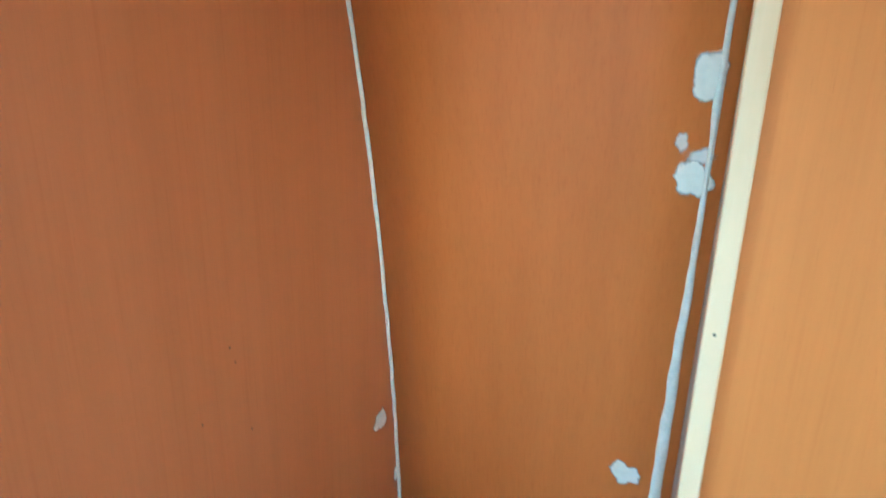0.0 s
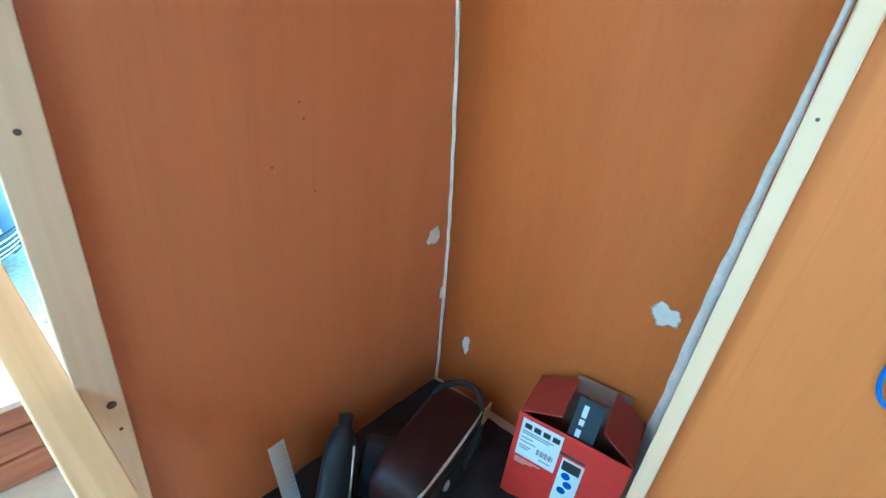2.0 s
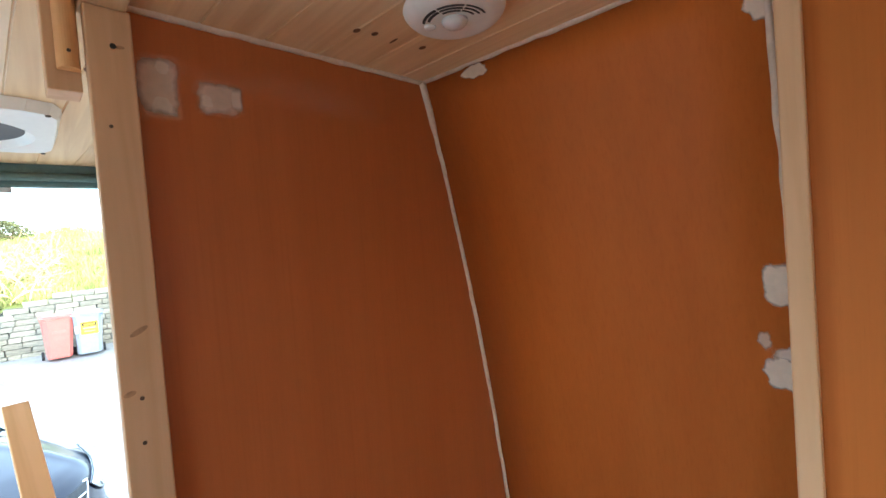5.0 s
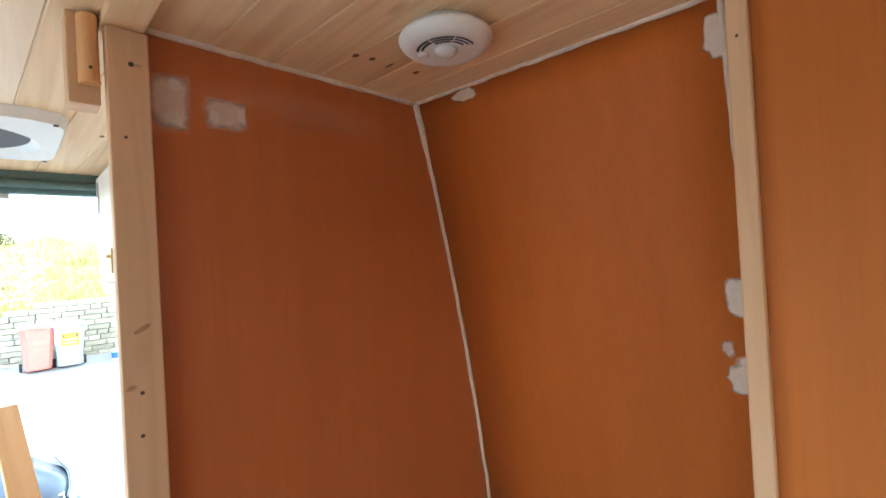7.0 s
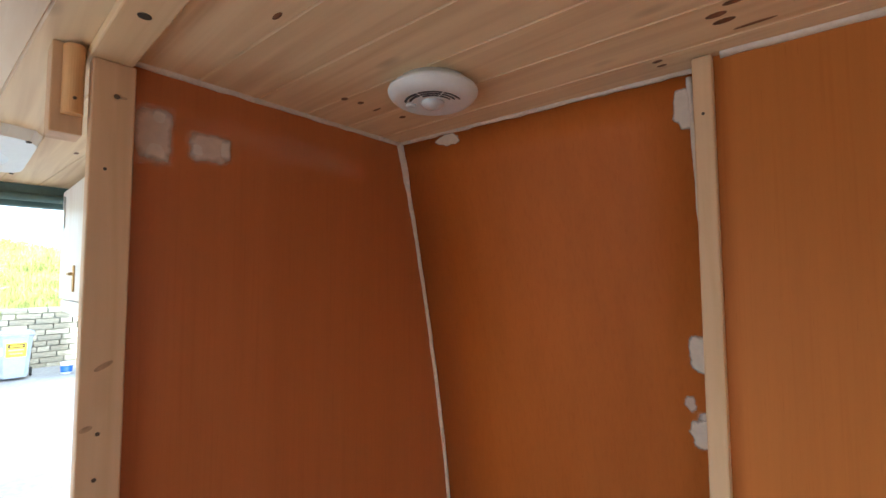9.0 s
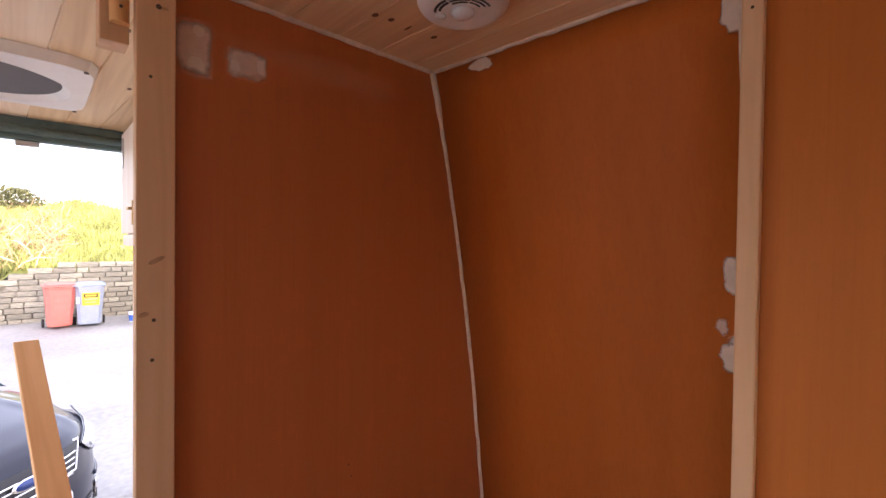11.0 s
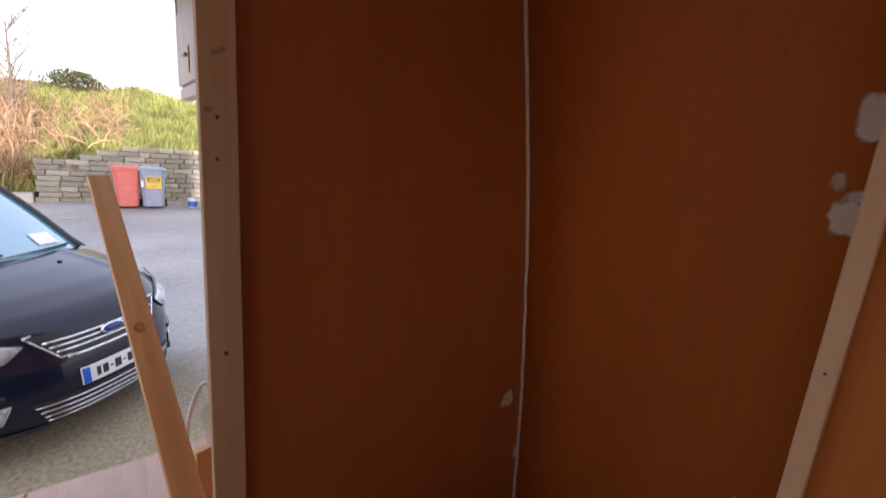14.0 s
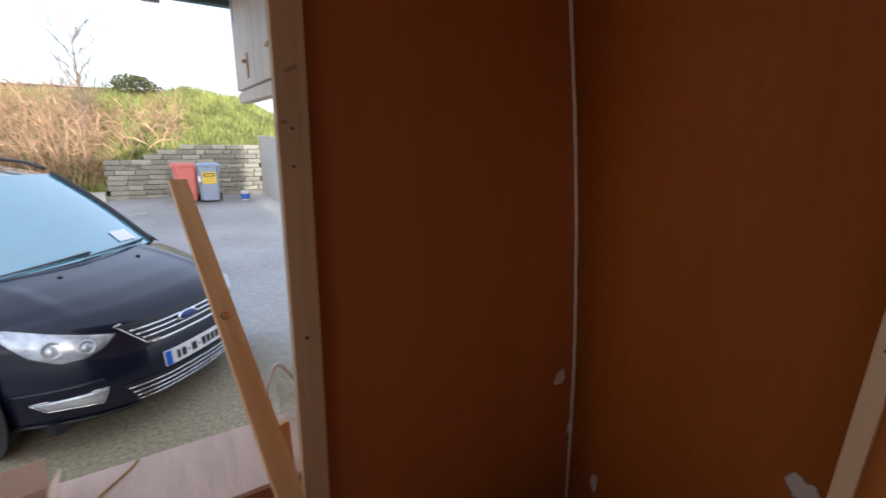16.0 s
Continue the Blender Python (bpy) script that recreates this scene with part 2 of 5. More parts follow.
M_BARK = mat("bark", (0.25, 0.19, 0.14), 0.9, var=0.3, scale=12, bump=0.6, bscale=60)
M_BUSHLEAF = mat("dark_leaf", (0.12, 0.125, 0.05), 0.7, var=0.4, scale=5, bump=0, island=0.4)
M_BINRED = mat("red_bin_plastic", (0.68, 0.19, 0.155), 0.5, var=0.12, scale=5)
M_BINGREY = mat("grey_bin_plastic", (0.33, 0.39, 0.50), 0.5, var=0.12, scale=5)
M_YELLOW = mat("yellow_sticker", (0.85, 0.58, 0.04), 0.5, var=0.05)
M_BLACK = mat("black_plastic", (0.018, 0.018, 0.02), 0.5, var=0.3, scale=30)
M_RUBBER = mat("tyre_rubber", (0.025, 0.025, 0.027), 0.8, var=0.3, scale=20)
M_BLUE = mat("blue_label", (0.02, 0.10, 0.45), 0.4, var=0.05)
M_BUCKET = mat("white_tub", (0.75, 0.76, 0.78), 0.4, var=0.05)
M_CARPAINT, _t, _b = nodes_of("black_car_paint")
_b.inputs["Base Color"].default_value = (0.006, 0.008, 0.022, 1)
_b.inputs["Specular IOR Level"].default_value = 0.15
_b.inputs["Roughness"].default_value, _b.inputs["Coat Weight"].default_value, _b.inputs["Coat Roughness"].default_value = 0.35, 0.7, 0.06
M_CHROME = mat("chrome", (0.82, 0.82, 0.84), 0.12, metal=1.0, var=0.04, bump=0, rvar=0.05)
M_LAMP = mat("headlamp_reflector", (0.66, 0.69, 0.73), 0.18, metal=0.5, var=0.3, scale=14, bump=0.2, bscale=30)
M_LENS = glass("clear_lens", (0.95, 0.97, 1.0))
# cyan base imitates reflected sky, on top of the glass's own gloss
M_SKYGLASS = mat("sky_reflection_glass", (0.085, 0.29, 0.38), 0.05, var=0.06, bump=0, rvar=0.03, spec=1.0)
_s = M_SKYGLASS.node_tree.nodes["Principled BSDF"]
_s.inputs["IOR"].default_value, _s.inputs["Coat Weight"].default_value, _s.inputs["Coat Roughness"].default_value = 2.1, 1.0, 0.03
M_PAPER = mat("white_paper", (0.80, 0.80, 0.80), 0.7, var=0.04, scale=20)
M_BOXRED = mat("red_printed_card", (0.55, 0.035, 0.025), 0.5, var=0.1, scale=12)
M_CARD = mat("brown_card", (0.58, 0.38, 0.23), 0.8, var=0.15, scale=15)
M_CARDDARK = mat("inner_card", (0.24, 0.14, 0.09), 0.85, var=0.15, scale=15)
M_TAPE = mat("dark_tape", (0.025, 0.03, 0.04), 0.6, var=0.1)
M_MAROON = mat("maroon_leather", (0.026, 0.008, 0.008), 0.42, var=0.3, scale=12, bump=0.4, bscale=90, spec=0.22)
M_RULER = mat("steel_rule", (0.60, 0.62, 0.65), 0.3, metal=0.6, var=0.08)
M_CABLE = mat("blue_cable", (0.05, 0.13, 0.45), 0.4, var=0.1)
M_CORD = mat("yellow_cord", (0.65, 0.42, 0.08), 0.6, var=0.2, scale=60)

# ---- mesh helpers ----


def part(name, bm, material, parent=None, label="", smooth=False):
    me = bpy.data.meshes.new(name)
    bm.normal_update()
    bm.to_mesh(me)
    bm.free()
    if smooth:
        for p in me.polygons:
            p.use_smooth = True
    me.materials.append(material)
    ob = new(name, me)
    if parent:
        ob.parent = parent
    if label:
        ob["label"] = label
    return ob


def thing(name, label, category, loc=(0, 0, 0), rz=0.0, group="", kind=""):
    e = new(name)
    e.empty_display_size = 0.05
    e.matrix_world = pose(*loc, 0, 0, rz)
    return tagged(e, label, category, group, kind)


def box(bm, x0, x1, y0, y1, z0, z1, bevel=0.0, m=None):
    r = bmesh.ops.create_cube(bm, size=1.0)
    vs = r["verts"]
    for v in vs:
        v.co = Vector(((x0 + x1) / 2 + v.co.x * (x1 - x0), (y0 + y1) / 2 + v.co.y * (y1 - y0), (z0 + z1) / 2 + v.co.z * (z1 - z0)))
    if bevel:
        es = list({e for v in vs for e in v.link_edges})
        g = bmesh.ops.bevel(bm, geom=es, offset=bevel, segments=2, affect="EDGES", profile=0.5)
        vs = list({v for f in g["faces"] for v in f.verts} | {v for v in vs if v.is_valid})
    if m is not None:
        bmesh.ops.transform(bm, matrix=m, verts=vs)
    return bm


def boxed(x0, x1, y0, y1, z0, z1, bevel=0.0, m=None):
    return box(bmesh.new(), x0, x1, y0, y1, z0, z1, bevel, m)


def grid(fn, nu, nv, bm=None):
    """Sheet through fn(u, v) for u, v from 0 to 1."""
    bm = bm or bmesh.new()
    vs = [[bm.verts.new(fn(i / nu, j / nv)) for j in range(nv + 1)] for i in range(nu + 1)]
    for i in range(nu):
        for j in range(nv):
            bm.faces.new((vs[i][j], vs[i + 1][j], vs[i + 1][j + 1], vs[i][j + 1]))
    return bm


def slab(fn, nu, nv, thick, bm=None):
    """Closed sheet through fn(u, v), with thickness along the vector thick."""
    bm = bm or bmesh.new()
    d = Vector(thick)
    a = [[bm.verts.new(fn(i / nu, j / nv)) for j in range(nv + 1)] for i in range(nu + 1)]
    b = [[bm.verts.new(v.co + d) for v in row] for row in a]
    for i in range(nu):
        for j in range(nv):
            bm.faces.new((a[i][j], a[i + 1][j], a[i + 1][j + 1], a[i][j + 1]))
            bm.faces.new((b[i][j + 1], b[i + 1][j + 1], b[i + 1][j], b[i][j]))
    for i in range(nu):
        bm.faces.new((a[i + 1][0], a[i][0], b[i][0], b[i + 1][0]))
        bm.faces.new((a[i][nv], a[i + 1][nv], b[i + 1][nv], b[i][nv]))
    for j in range(nv):
        bm.faces.new((a[0][j], a[0][j + 1], b[0][j + 1], b[0][j]))
        bm.faces.new((a[nu][j + 1], a[nu][j], b[nu][j], b[nu][j + 1]))
    bmesh.ops.recalc_face_normals(bm, faces=bm.faces)
    return bm


def lathe(profile, n=40, bm=None, m=None, close=True):
    """Turned body from (radius, z) pairs."""
    bm = bm or bmesh.new()
    rows = []
    for r, z in profile:
        rows.append([bm.verts.new((r * math.cos(2 * math.pi * k / n), r * math.sin(2 * math.pi * k / n), z)) for k in range(n)])
    for a, b in zip(rows, rows[1:]):
        for k in range(n):
            bm.faces.new((a[k], a[(k + 1) % n], b[(k + 1) % n], b[k]))
    if close:
        bm.faces.new(rows[0])
        bm.faces.new(rows[-1])
    vs = [v for r in rows for v in r]
    bmesh.ops.recalc_face_normals(bm, faces=list({f for v in vs for f in v.link_faces}))
    if m is not None:
        bmesh.ops.transform(bm, matrix=m, verts=vs)
    return bm


def tube(pts, rad, n=8, bm=None, flat=1.0):
    """Round or flattened rod along a line of points; rad may be a number or one per point."""
    bm = bm or bmesh.new()
    pts = [Vector(p) for p in pts]
    rad = rad if isinstance(rad, (list, tuple)) else [rad] * len(pts)
    rings, ref = [], None
    for i, p in enumerate(pts):
        d = (pts[min(i + 1, len(pts) - 1)] - pts[max(i - 1, 0)]).normalized()
        if ref is None:
            ref = d.cross(Vector((0.31, 0.52, 0.8))).normalized()
        a = (ref - d * ref.dot(d)).normalized()
        b = d.cross(a)
        ref = a
        rings.append([bm.verts.new(p + (a * math.cos(2 * math.pi * k / n) + b * math.sin(2 * math.pi * k / n) * flat) * rad[i]) for k in range(n)])
    for r, s in zip(rings, rings[1:]):
        for k in range(n):
            bm.faces.new((r[k], r[(k + 1) % n], s[(k + 1) % n], s[k]))
    bm.faces.new(rings[0][::-1])
    bm.faces.new(rings[-1])
    return bm


def curve_points(ctrl, n=24):
    """Smooth line through control points."""
    c = [Vector(p) for p in ctrl]
    c = [c[0] * 2 - c[1]] + c + [c[-1] * 2 - c[-2]]
    out, segs = [], len(c) - 3
    for k in range(n + 1):
        s = min(k / n * segs, segs - 1e-6)
        i, t = int(s), s - int(s)
        p0, p1, p2, p3 = c[i:i + 4]
        out.append(0.5 * ((2 * p1) + (p2 - p0) * t + (2 * p0 - 5 * p1 + 4 * p2 - p3) * t * t + (3 * p1 - p0 - 3 * p2 + p3) * t ** 3))
    return out


# ---- the van: lining and frame ----
H = 1.95            # ceiling above the van's floor
SKEW = 0.08         # the side wall runs slightly out of square to the partition
REAR, FRONT = -1.42, 2.3
GROUND = -0.74


def side_y(x, z):
    """Inner face of the van's curved side."""
    z = max(z, 0.0)
    return 0.285 - 0.05 * z - 0.0385 * z ** 2.3 + SKEW * x


PANEL_Y = 0.030


def panel_y(x):
    return PANEL_Y + SKEW * (x - 0.735)


wall_side = part("wall_side", slab(lambda u, v: (0.0 + u * 0.745, side_y(u * 0.745, v * H), v * H), 4, 26, (0, 0.03, 0)), M_PANEL, smooth=True)
tagged(wall_side, "curved orange-brown wood panel lining the van's side", "wall", kind="structure")
wall_rear_side = part("wall_side_rear", slab(lambda u, v: (REAR + u * (-REAR - 0.03), side_y(REAR + u * (-REAR - 0.03), v * H) + 0.01, v * H), 4, 16, (0, 0.03, 0)), M_VANPAINT)
tagged(wall_rear_side, "pale lined side of the van's rear", "wall", kind="structure")
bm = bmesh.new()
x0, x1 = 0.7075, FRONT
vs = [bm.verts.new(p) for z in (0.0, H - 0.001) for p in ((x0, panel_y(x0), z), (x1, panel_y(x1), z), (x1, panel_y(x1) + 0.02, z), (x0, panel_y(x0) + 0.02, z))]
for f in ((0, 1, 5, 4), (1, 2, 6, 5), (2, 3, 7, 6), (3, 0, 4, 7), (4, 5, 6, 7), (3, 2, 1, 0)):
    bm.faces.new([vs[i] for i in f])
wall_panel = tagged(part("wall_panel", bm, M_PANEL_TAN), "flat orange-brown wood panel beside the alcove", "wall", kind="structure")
bm = slab(lambda u, v: (0.709, panel_y(0.71) + 0.0215 + u * (side_y(0.71, v * H) - panel_y(0.71) - 0.0155), v * H), 1, 24, (0.02, 0, 0))
tagged(part("wall_return", bm, M_FILL_GREY), "narrow greyish return between panel and side wall", "wall", kind="structure")

partition = part("wall_partition", slab(lambda u, v: (0, -0.644 + u * (side_y(0, v * H) + 0.644), v * (H - 0.002)), 6, 24, (-0.018, 0, 0)), M_PANEL_RED)
tagged(partition, "dark orange-brown wood panel partition of the alcove", "wall", kind="structure")

for y, z in ((-0.24, 0.975), (-0.232, 0.945), (-0.30, 0.86), (-0.21, 0.80), (0.262, 0.21)):
    part("nail_hole", lathe([(0.0022, 0.0002), (0.0018, 0.0008), (0.0001, 0.0008)], 8, m=pose(0, y, z, 0, 90, 0), close=False), M_SCREW, partition)

# ceiling of tongue-and-groove boards, one mesh
bm = bmesh.new()
PITCH = 0.1085
for k in range(-17, 4):
    ya = -0.045 + PITCH * k
    g = 0.0025

    def edge(y, z):
        return [bm.verts.new((x, y + 0.055 * (x - 0.35), z)) for x in (REAR - 0.02, FRONT)]
    a, b, c, d = edge(ya, H + 0.0035), edge(ya + g, H), edge(ya + PITCH - g, H), edge(ya + PITCH, H + 0.0035)
    for p, q in ((a, b), (b, c), (c, d)):
        bm.faces.new((p[0], q[0], q[1], p[1]))
bmesh.ops.recalc_face_normals(bm, faces=bm.faces)
for f in bm.faces:
    if f.normal.z > 0:
        f.normal_flip()
# boards past the beam get the lightened copy, imitating brighter light there
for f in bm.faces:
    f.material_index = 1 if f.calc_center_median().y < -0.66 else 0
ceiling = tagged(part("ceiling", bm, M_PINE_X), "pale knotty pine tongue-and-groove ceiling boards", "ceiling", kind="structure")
ceiling.data.materials.append(M_PINE_LIT)
for x, y, a, b in ((0.138, -0.272, 0.009, 0.006), (0.146, -0.238, 0.008, 0.006), (0.143, -0.192, 0.013, 0.003), (0.152, -0.125, 0.009, 0.006), (0.654, -0.012, 0.008, 0.005), (0.656, 0.008, 0.008, 0.004), (0.752, -0.098, 0.013, 0.007), (0.758, -0.075, 0.014, 0.007), (0.776, -0.118, 0.014, 0.006), (0.79, -0.040, 0.026, 0.004), (0.30, -0.50, 0.012, 0.004), (-0.75, -0.56, 0.014, 0.006), (-0.30, -0.62, 0.012, 0.005)):
    part("knot", lathe([(1.0, 0.0), (0.6, -0.0004), (0.001, -0.0006)], 20, m=Matrix.Translation((x, y, H - 0.0003)) @ Matrix.Diagonal((a, b, 1, 1)), close=False), M_KNOT, ceiling)
roof = tagged(part("roof", boxed(REAR - 0.02, FRONT + 0.05, -1.72, 0.30, H + 0.012, H + 0.07), M_VANPAINT), "plain roof of the van", "roof", kind="structure")

floor = tagged(part("floor", boxed(-1.08, FRONT, -1.66, 0.34, -0.05, 0.0), M_FLOOR), "pale floor of the van", "floor", kind="structure")
tagged(part("underbody", boxed(-1.06, FRONT, -1.60, 0.30, GROUND - 0.02, -0.052), M_BLACK), "dark underside of the van", "underbody", kind="structure")

# far side (door, window) and front (windscreen), unseen, openings added for light; rear frame
bm = bmesh.new()
for xa, xb, za, zb in ((REAR, -1.30, -0.05, H + 0.01), (-1.30, -0.18, 1.80, H + 0.01), (-0.18, 0.35, -0.05, H + 0.01), (0.35, 0.98, -0.05, 0.95), (0.35, 0.98, 1.68, H + 0.01), (0.98, FRONT, -0.05, H + 0.01)):
    box(bm, xa, xb, -1.70, -1.66, za, zb)
tagged(part("wall_far_side", bm, M_VANPAINT), "plain unseen far side of the van with door and window openings added for light", "wall", kind="structure")
bm = bmesh.new()
for ya, yb, za, zb in ((-1.70, -1.35, -0.05, H + 0.01), (-1.35, -0.35, -0.05, 1.18), (-1.35, -0.35, 1.68, H + 0.01), (-0.35, 0.36, -0.05, H + 0.01)):
    box(bm, FRONT, FRONT + 0.04, ya, yb, za, zb)
tagged(part("wall_front", bm, M_VANPAINT), "plain unseen front end of the van with a windscreen opening sized for light", "wall", kind="structure")
bm = bmesh.new()
box(bm, REAR - 0.06, REAR - 0.005, -1.70, -1.58, -0.05, H + 0.01)
box(bm, REAR - 0.06, REAR - 0.005, -0.12, 0.20, -0.05, H + 0.01)
tagged(part("rear_frame", bm, M_VANPAINT), "pale pillars of the open rear doorway", "frame", kind="structure")
rear_header = thing("rear_header", "green-grey painted header over the open rear doorway", "header", kind="structure")
part("rail", boxed(REAR - 0.05, REAR, -1.66, -0.13, 1.865, H + 0.008, 0.006), M_SEAL, rear_header)
part("seal", tube([(REAR + 0.012, y, 1.90) for y in (-1.66, -0.9, -0.13)], 0.016), M_SEAL, rear_header, smooth=True)
for y in (-0.79, -1.02, -1.25):
    part("catch", boxed(REAR - 0.045, REAR - 0.01, y - 0.035, y + 0.035, 1.845, 1.863, 0.003), M_STEEL, rear_header, "small steel catch")

# stud at the partition's front edge and the beam over the alcove's mouth
stud = tagged(part("stud", boxed(0.0006, 0.026, -0.652, -0.596, 0.0, 1.931, 0.0025), M_PINE_Z), "planed pine stud with screw holes at the partition's edge", "stud")
for y, z, r in ((-0.621, 1.876, 0.004), (-0.625, 0.953, 0.004), (-0.615, 0.512, 0.007), (-0.629, 1.294, 0.003), (-0.627, 1.36, 0.003), (-0.632, 1.759, 0.0025), (-0.612, 0.455, 0.003)):
    part("screw_hole", lathe([(0.0001, 0.0012), (r, 0.0012), (r, -0.004)], 12, m=pose(0.026, y, z, 0, 90, 0), close=False), M_SCREW, stud)
for y, z, a, b, tilt in ((-0.623, 1.459, 0.013, 0.004, 28), (-0.641, 1.370, 0.008, 0.004, 15), (-0.613, 1.876, 0.006, 0.0025, 5)):
    part("knot", lathe([(1.0, 0.0), (0.6, 0.0003), (0.001, 0.0004)], 18, m=Matrix.Translation((0.0262, y, z)) @ pose(0, 0, 0, tilt, 0, 0) @ pose(0, 0, 0, 0, 90, 0) @ Matrix.Diagonal((b, a, 1, 1)), close=False), M_STUDKNOT, stud, "brown knot")
beam = tagged(part("beam", boxed(-0.019, FRONT, -0.656, -0.600, 1.9315, H - 0.001, 0.0025), M_PINE_BEAM), "planed pine beam under the ceiling across the alcove", "beam")
part("screw_hole", lathe([(0.0001, -0.001), (0.008, -0.001), (0.008, 0.004)], 14, m=pose(0.20, -0.629, 1.9315), close=False), M_SCREW, beam)

# upright batten where the right-hand partition will stand
batten = tagged(part("batten", boxed(0.700, 0.728, 0.006, panel_y(0.7) - 0.001, 0.0, 1.945, 0.0025), M_PINE_Z), "upright planed pine batten on the brown panel", "batten")
for z in (1.85, 1.072):
    part("screw", lathe([(0.0001, 0.0008), (0.0024, 0.0008), (0.0024, -0.003)], 10, m=pose(0.714, 0.006, z, 90, 0, 0), close=False), M_SCREW, batten)

# caulk beads
random.seed(3)


def wobble(p, a=0.0012):
    return Vector(p) + Vector((random.uniform(-a, a), random.uniform(-a, a), random.uniform(-a, a)))


pts = [wobble((0.003, side_y(0, z) - 0.003, z)) for z in np.linspace(0.0, H, 60)]
tagged(part("corner_caulk", tube(pts, [0.0055 + 0.0015 * noise.noise((0, 0, p.z * 7)) + (0.004 if p.z > 1.85 else 0) for p in pts], 8), M_CAULK, smooth=True), "white caulk bead down the alcove's corner", "caulk", kind="structure")
pts = [wobble((0.003, y, H + 0.001)) for y in np.linspace(-0.606, 0.0, 30)]
tagged(part("ceiling_caulk", tube(pts, 0.008, 8), M_CAULK, smooth=True), "white caulk bead between partition and ceiling", "caulk", kind="structure")
pts = [wobble((x, side_y(x, H) - 0.003, H + 0.001)) for x in np.linspace(0.0, 0.70, 36)]
tagged(part("ceiling_caulk", tube(pts, [0.007 + 0.0015 * noise.noise((p.x * 9, 0, 0)) for p in pts], 8), M_CAULK, smooth=True), "white caulk bead between side wall and ceiling", "caulk", kind="structure")
pts = [wobble((x, panel_y(x) - 0.003, H + 0.001)) for x in np.linspace(0.738, FRONT - 0.01, 50)]
tagged(part("ceiling_caulk", tube(pts, 0.009, 8), M_CAULK, smooth=True), "white caulk bead between flat panel and ceiling", "caulk", kind="structure")


def filler_strip(u, v):
    z = v * (H - 0.01)
    low = max(0.0, min(1.0, (1.25 - z) / 0.6))
    x0 = 0.679 - 0.013 * low + 0.004 * noise.noise((0, 3, z * 6)) + 0.003 * noise.noise((0, 8, z * 19))
    x1 = 0.689 + 0.002 * noise.noise((0, 5, z * 9))
    x = x0 + (x1 - x0) * u
    return (x, side_y(x, z) - 0.0005 - 0.0045 * math.sin(math.pi * (0.1 + 0.8 * u)), z)


tagged(part("batten_caulk", slab(filler_strip, 5, 160, (0, 0.004, 0)), M_CAULK, smooth=True), "uneven white filler strip behind the upright batten", "caulk", kind="structure")


# filler patches
def patch(fn, cu, cv, w, h, material, seed, label, lift=0.002, square=2.0):
    """Ragged patch of filler on the surface fn(u, v)."""
    bm = bmesh.new()
    rim = []
    rnd = random.Random(seed)
    rings, n = 9, 36
    ph = [rnd.uniform(0, 6.28) for _ in range(4)]
    centre = None
    rows = []
    for i in range(rings + 1):
        row = []
        for k in range(n):
            a = 2 * math.pi * k / n
            s = 1 + 0.14 * math.sin(2 * a + ph[0]) + 0.10 * math.sin(3 * a + ph[1]) + 0.07 * math.sin(5 * a + ph[2]) + 0.05 * math.sin(9 * a + ph[3])
            f = i / rings
            if square > 2:
                s = (1 + 0.3 * (s - 1)) * (abs(math.cos(a)) ** square + abs(math.sin(a)) ** square) ** (-1 / square)
            u, v = cu + f * s * math.cos(a) * w * 0.57, cv + f * s * math.sin(a) * h * 0.57
            p = fn(u, v, lift * (1 - f ** 3) + 0.0006)
            row.append(bm.verts.new(p))
            rim.append(f)
        rows.append(row)
    for r, q in zip(rows, rows[1:]):
        for k in range(n):
            bm.faces.new((r[k], r[(k + 1) % n], q[(k + 1) % n], q[k]))
    ob = part("filler_patch", bm, material, smooth=True)
    att = ob.data.attributes.new("rim", "FLOAT", "POINT")
    att.data.foreach_set("value", rim)
    return tagged(ob, label, "filler", "filler patches")


def on_partition(u, v, d):
    return (d, u, v)


def on_side(u, v, d):
    return (u, side_y(u, v) - d, v)


PW = "white dried filler patch on the brown panel"
PS = "thin smeared filler patch on the partition"
patch(on_partition, -0.563, 1.836, 0.060, 0.100, M_SMEAR, 1, PS, 0.0025, 5.0)
patch(on_partition, -0.561, 1.812, 0.044, 0.046, M_SMEAR_LIGHT, 11, PS, 0.0025, 5.0)
patch(on_partition, -0.556, 1.864, 0.030, 0.034, M_SMEAR_LIGHT, 15, PS, 0.0025, 3.0)
patch(on_partition, -0.474, 1.831, 0.074, 0.056, M_SMEAR, 2, PS, 0.0025, 5.0)
patch(on_partition, -0.447, 1.833, 0.026, 0.046, M_SMEAR_LIGHT, 12, PS, 0.0025, 5.0)
patch(on_partition, -0.492, 1.824, 0.030, 0.034, M_SMEAR_LIGHT, 16, PS, 0.0025, 4.0)
patch(on_partition, -0.30, 1.865, 0.42, 0.07, M_HAZE, 5, "faint dusty sanding haze on the partition", 0.001)
patch(on_partition, 0.178, 0.597, 0.056, 0.076, M_PATCH[0], 3, PW)
patch(on_partition, 0.250, 0.380, 0.024, 0.064, M_PATCH[1], 4, PW)
patch(on_side, 0.106, 0.215, 0.036, 0.078, M_PATCH[2], 6, PW)
patch(on_side, 0.611, 0.606, 0.066, 0.074, M_PATCH[0], 7, PW)
patch(on_side, 0.668, 1.440, 0.050, 0.088, M_PATCH[1], 8, PW, 0.002, 3.0)
patch(on_side, 0.664, 1.276, 0.068, 0.078, M_PATCH[2], 9, PW)
patch(on_side, 0.672, 1.315, 0.040, 0.034, M_SMEAR_LIGHT, 18, "thin smear of filler on the brown panel")
patch(on_side, 0.640, 1.338, 0.024, 0.030, M_SMEAR, 19, "thin smear of filler on the brown panel")
